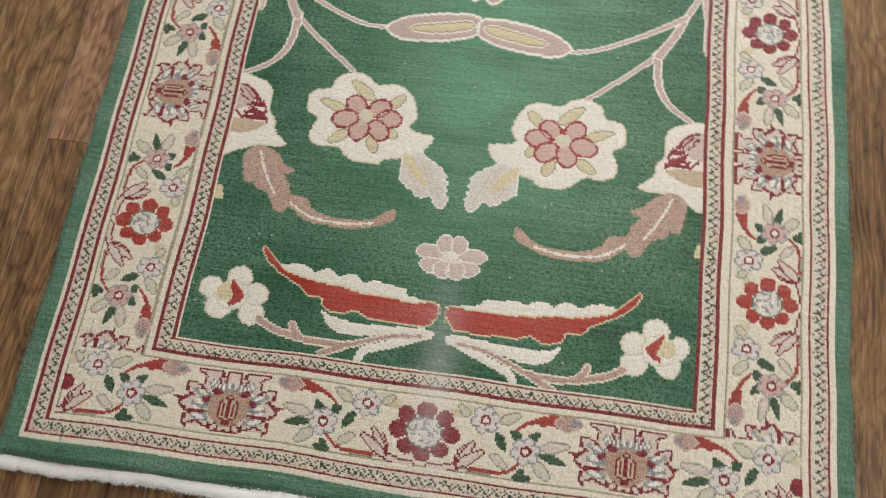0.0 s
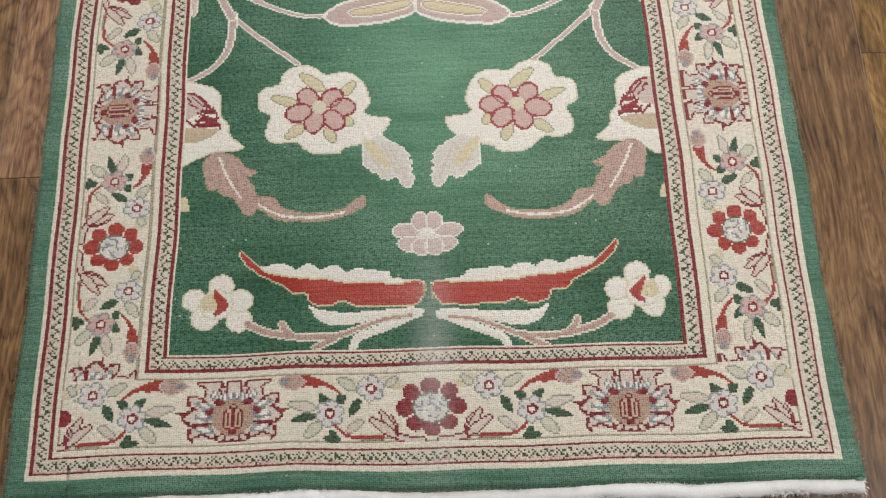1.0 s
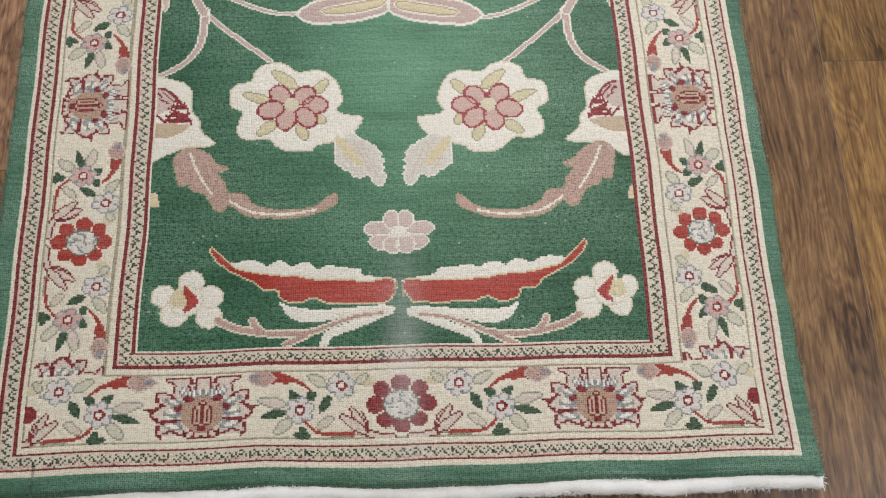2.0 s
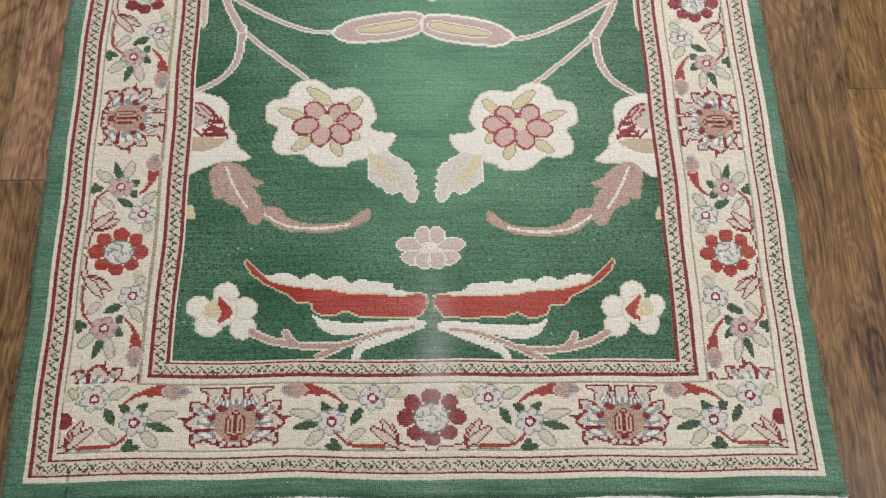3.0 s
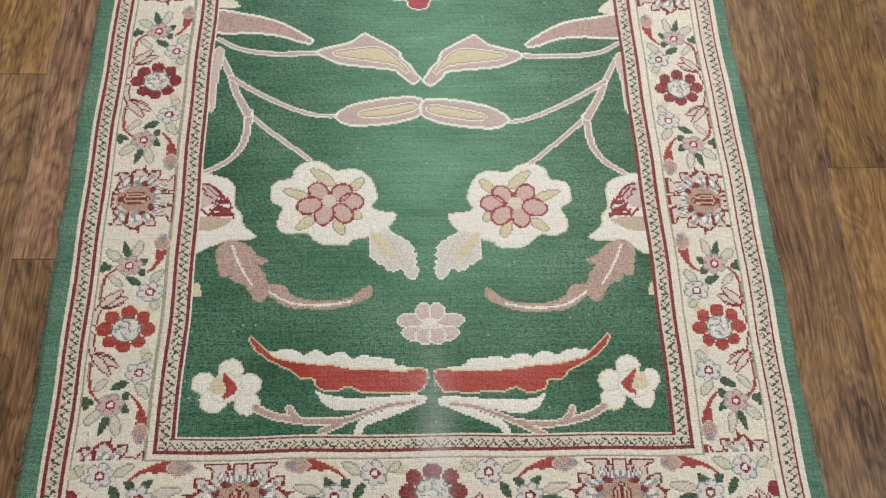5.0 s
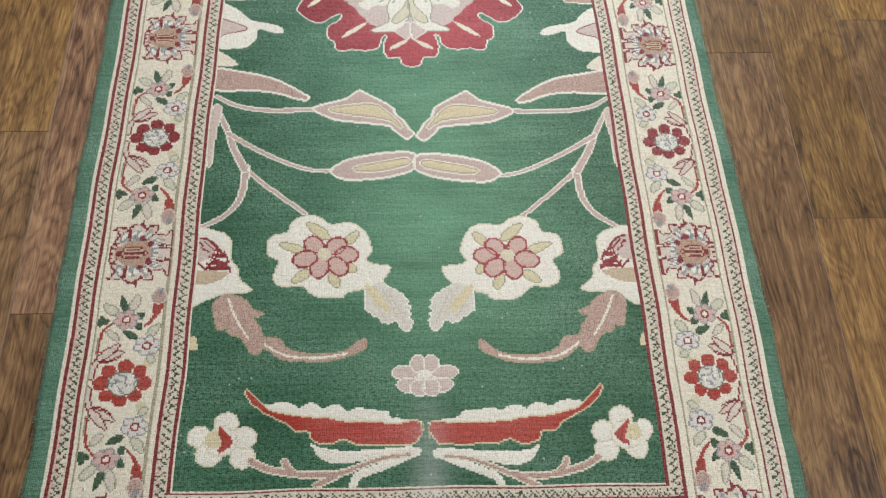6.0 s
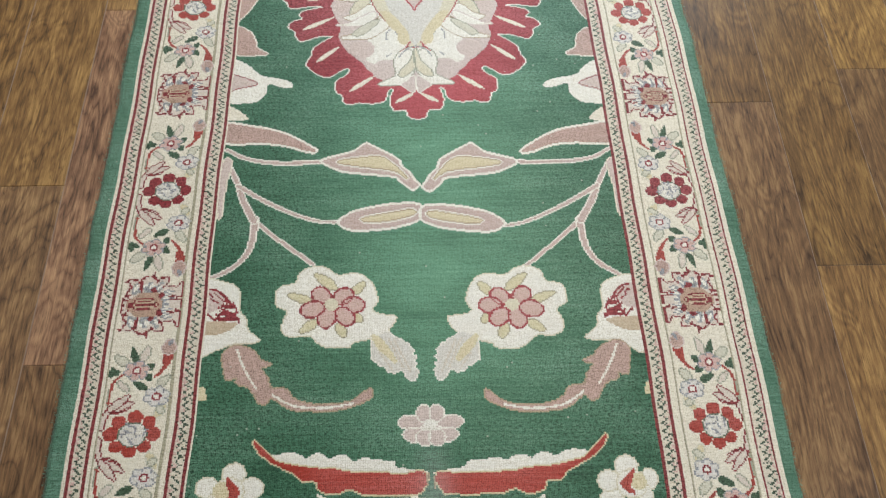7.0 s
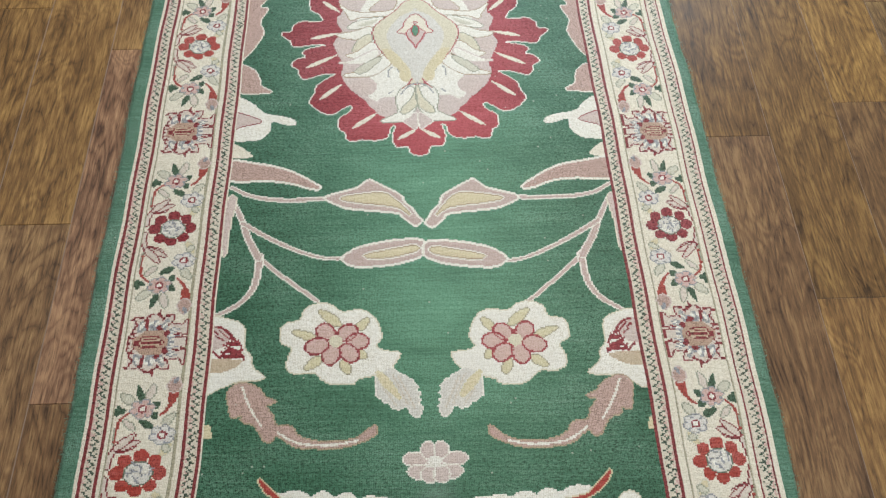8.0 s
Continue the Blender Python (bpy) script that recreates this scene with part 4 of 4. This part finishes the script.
order = np.argsort(owner, axis=None, kind="stable")
flat = owner.ravel()[order]
cuts = np.searchsorted(flat, np.arange(len(PARTS) + 1))
made = {}
for k, (name, parent, label) in enumerate(PARTS):
    idx = order[cuts[k]:cuts[k + 1]]
    if len(idx) < 2:
        continue
    ob = new(name, knot_mesh(name, idx // NX, idx % NX))
    up = made.get(parent)
    if up is not None and up.parent is not rug:
        up = up.parent
    ob.parent = up or rug
    if label:
        tagged(ob, label)
    made[k] = ob

# backing slab under the pile
bm = bmesh.new()
n = 60
rows = []
for s in range(n + 1):
    v = 3 + (LONG - 6) * s / n
    row = []
    for u in np.linspace(-LEFT + 4, RIGHT - 4, 25):
        x, y, z = rug_place(np.float64(u), np.float64(v))
        row.append((bm.verts.new((x, y, 0.0006)), bm.verts.new((x, y, z - 0.0035))))
    rows.append(row)
for a, b in zip(rows, rows[1:]):
    for i in range(len(a) - 1):
        bm.faces.new((a[i][1], a[i + 1][1], b[i + 1][1], b[i][1]))
        bm.faces.new((a[i][0], b[i][0], b[i + 1][0], a[i + 1][0]))
    for i, o in ((0, 1), (len(a) - 1, 0)):
        q = (a[i][0], b[i][0], b[i][1], a[i][1])
        bm.faces.new(q if o else q[::-1])
for r, o in ((rows[0], 0), (rows[-1], 1)):
    for i in range(len(r) - 1):
        q = (r[i][0], r[i][1], r[i + 1][1], r[i + 1][0])
        bm.faces.new(q[::-1] if o else q)
mesh_ob("backing", bm, BACKING, rug, "woven brown rug back")


def cord(name, pts, radius, material, label, squash=1.0, bumps=0.0, seed=1):
    """A rounded bound edge along a line of points."""
    r = random.Random(seed)
    bm = bmesh.new()
    rings = []
    for i, (x, y, z) in enumerate(pts):
        a, b = pts[max(0, i - 1)], pts[min(len(pts) - 1, i + 1)]
        d = Vector((b[0] - a[0], b[1] - a[1], 0)).normalized()
        nrm = Vector((-d.y, d.x, 0))
        q = radius * (1 + bumps * (r.random() - 0.5))
        rings.append([bm.verts.new(Vector((x, y, z)) + nrm * math.cos(t) * q + Vector((0, 0, math.sin(t) * q * squash))) for t in np.arange(10) * math.pi / 5])
    for a, b in zip(rings, rings[1:]):
        for i in range(10):
            bm.faces.new((a[i], b[i], b[(i + 1) % 10], a[(i + 1) % 10]))
    bm.faces.new(rings[0][::-1])
    bm.faces.new(rings[-1])
    for f in bm.faces:
        f.smooth = True
    bmesh.ops.recalc_face_normals(bm, faces=bm.faces[:])
    return mesh_ob(name, bm, material, rug, label)


for u in (-LEFT, RIGHT):
    pts = []
    for v in np.arange(0, LONG, 1.6):
        x, y, z = rug_place(np.float64(u * 0.985), np.float64(v))
        pts.append((float(x), float(y), 0.0056))
    cord("selvedge", pts, 0.0049, SELVEDGE, "overcast green wool edge", 1.0, 0.42, 3)

# wisps of green wool along the bound edges
r = random.Random(23)
bm = bmesh.new()
for k in range(9000):
    out = r.choice((-1, 1))
    v = r.uniform(2, LONG - 2)
    x, y, z = (float(c) for c in rug_place(np.float64(-LEFT if out < 0 else RIGHT), np.float64(v)))
    p = Vector((x + out * r.uniform(-0.006, 0.001), y, r.uniform(0.004, 0.0115)))
    d = Vector((out * r.uniform(0.1, 1.0), r.gauss(0, 0.5), r.uniform(-0.2, 0.7))).normalized()
    q = p + d * r.uniform(0.0012, 0.0036)
    side_ = d.cross(Vector((0, 0, 1))).normalized() * r.uniform(0.0002, 0.0004)
    a, b, c = bm.verts.new(p - side_), bm.verts.new(p + side_), bm.verts.new(q)
    e = bm.verts.new(p + Vector((0, 0, -0.0004)))
    for f in ((a, b, c), (b, e, c), (e, a, c)):
        bm.faces.new(f)
tagged(mesh_ob("loose_wool", bm, SELVEDGE, rug), "wisps of green wool", kind="stuff")

# cut cotton fringe at both ends: a padded strip and a fuzz of short ends
for end in (0.0, LONG):
    out = -1 if end == 0 else 1
    pts = []
    for u in np.arange(-LEFT + 2, RIGHT - 2, 4.0):
        x, y, z = rug_place(np.float64(u), np.float64(end))
        pts.append((float(x), float(y) + out * (0.0045 + 0.0014 * math.sin(u / 31) + 0.0008 * math.sin(u / 9.3)), 0.0052))
    strip = cord("fringe", pts, 0.0072, FRINGE, "short cut white cotton fringe", 0.5, 0.34, 5)
    r = random.Random(11)
    bm = bmesh.new()
    for k in range(10000):
        u = r.uniform(-LEFT + 1, RIGHT - 1)
        x, y, z = (float(c) for c in rug_place(np.float64(u), np.float64(end)))
        y += out * r.uniform(-0.003, 0.0105)
        z = r.uniform(0.003, 0.0090)
        d = Vector((r.gauss(0, 0.8), out * r.uniform(-0.2, 1.2), r.gauss(-0.15, 0.2))).normalized()
        ln = r.uniform(0.002, 0.0065)
        side = d.cross(Vector((0, 0, 1))).normalized() * r.uniform(0.0002, 0.00045)
        p = Vector((x, y, z))
        q = p + d * ln
        q.z = max(q.z, 0.0008)
        a, b, c = bm.verts.new(p - side), bm.verts.new(p + side), bm.verts.new(q)
        e = bm.verts.new(p + Vector((0, 0, -0.0004)))
        bm.faces.new((a, b, c))
        bm.faces.new((b, e, c))
        bm.faces.new((e, a, c))
    tagged(mesh_ob("loose_cotton", bm, FRINGE, rug), "loose white cotton strands", kind="stuff")

# ---- floor planks ----
PITCH, FIRST = 0.1041, -0.461
JOINTS = {-1: (0.580,), 0: (0.335, 0.885), -2: (0.974,), 8: (0.702,), 9: (0.447,), 10: (0.759,)}
r = random.Random(4)
# left planks carry painted cool glare; far right ones are darkened against window gloss
TONES_WITH_GLARE = {(0, 0): (1.25, 1.18, 1.2), (0, 1): (1.55, 1.43, 1.75), (0, 2): (1.45, 1.36, 1.15), (8, 0): (1.02, 0.95, 0.95), (8, 1): (0.98, 0.88, 0.64), (9, 0): (1.35, 1.25, 0.98), (9, 1): (1.0, 0.92, 0.68),
         (10, 0): (0.92, 0.86, 0.8), (10, 1): (1.35, 1.26, 0.84), (11, 0): (0.75, 0.62, 0.44), (11, 1): (0.75, 0.62, 0.44), (-1, 0): (1.35, 1.3, 1.32), (-1, 1): (1.4, 1.3, 1.02), (-2, 0): (1.4, 1.3, 1.0), (-2, 1): (1.6, 1.5, 1.1)}
PLANKS = {}


def plank_mesh(length):
    key = round(length, 3)
    if key not in PLANKS:
        bm = bmesh.new()
        w, b = PITCH / 2 - 0.0001, 0.0006
        lo = [bm.verts.new((sx * w, y, -0.002)) for sx, y in ((-1, 0.0003), (1, 0.0003), (1, length - 0.0003), (-1, length - 0.0003))]
        md_ = [bm.verts.new((v.co.x, v.co.y, -0.0003)) for v in lo]
        hi = [bm.verts.new((v.co.x - (0.0009 if v.co.x > 0 else -b), v.co.y + (b if i < 2 else -b), 0.0)) for i, v in enumerate(lo)]
        for a, c in ((lo, md_), (md_, hi)):
            for i in range(4):
                f = bm.faces.new((a[i], a[(i + 1) % 4], c[(i + 1) % 4], c[i]))
                # the right-hand bevel takes the painted highlight
                f.material_index = 1 if c is hi and i == 1 else 0
        bm.faces.new(hi)
        bm.faces.new(lo[::-1])
        me = bpy.data.meshes.new("plank")
        bm.to_mesh(me)
        bm.free()
        me.materials.append(PLANK)
        me.materials.append(PLANK_EDGE_HIGHLIGHT)
        PLANKS[key] = me
    return PLANKS[key]


strips = []
for k in range(-27, 29):
    x = FIRST + PITCH * (k + 0.5)
    if x - PITCH / 2 < X0 or x + PITCH / 2 > X1:
        continue
    known = JOINTS.get(k, (round(r.uniform(-0.4, 0.5), 2),))
    ys = list(known)
    while ys[0] > Y0 + 0.9:
        ys.insert(0, ys[0] - 0.9)
    while ys[-1] < Y1 - 0.9:
        ys.append(ys[-1] + 0.9)
    ys = [Y0] + ys + [Y1]
    for a, b in zip(ys, ys[1:]):
        t = r.uniform(0.86, 1.14)
        tone = (t, t * r.uniform(0.95, 1.0), t * r.uniform(0.88, 1.0))
        if abs(x) > 1.5 or b < -1.0:
            strips.append((x, a, b))
            continue
        p = new("plank", plank_mesh(b - a))
        p.parent = floor
        p.location = (x, a, 0)
        if k in JOINTS and known[0] - 1 < a < known[-1] + 0.01:
            tone = TONES_WITH_GLARE.get((k, sum(q <= a + 0.001 for q in known)), tone)
        p.color = (*tone, 1)
# the planks far from the rug, joined
bm = bmesh.new()
for x, a, b in strips:
    box(bm, x - PITCH / 2 + 0.0004, a + 0.0005, -0.002, x + PITCH / 2 - 0.0004, b - 0.0005, 0.0)
tagged(mesh_ob("far_planks", bm, PLANK, floor), "brown oak planks", kind="stuff")
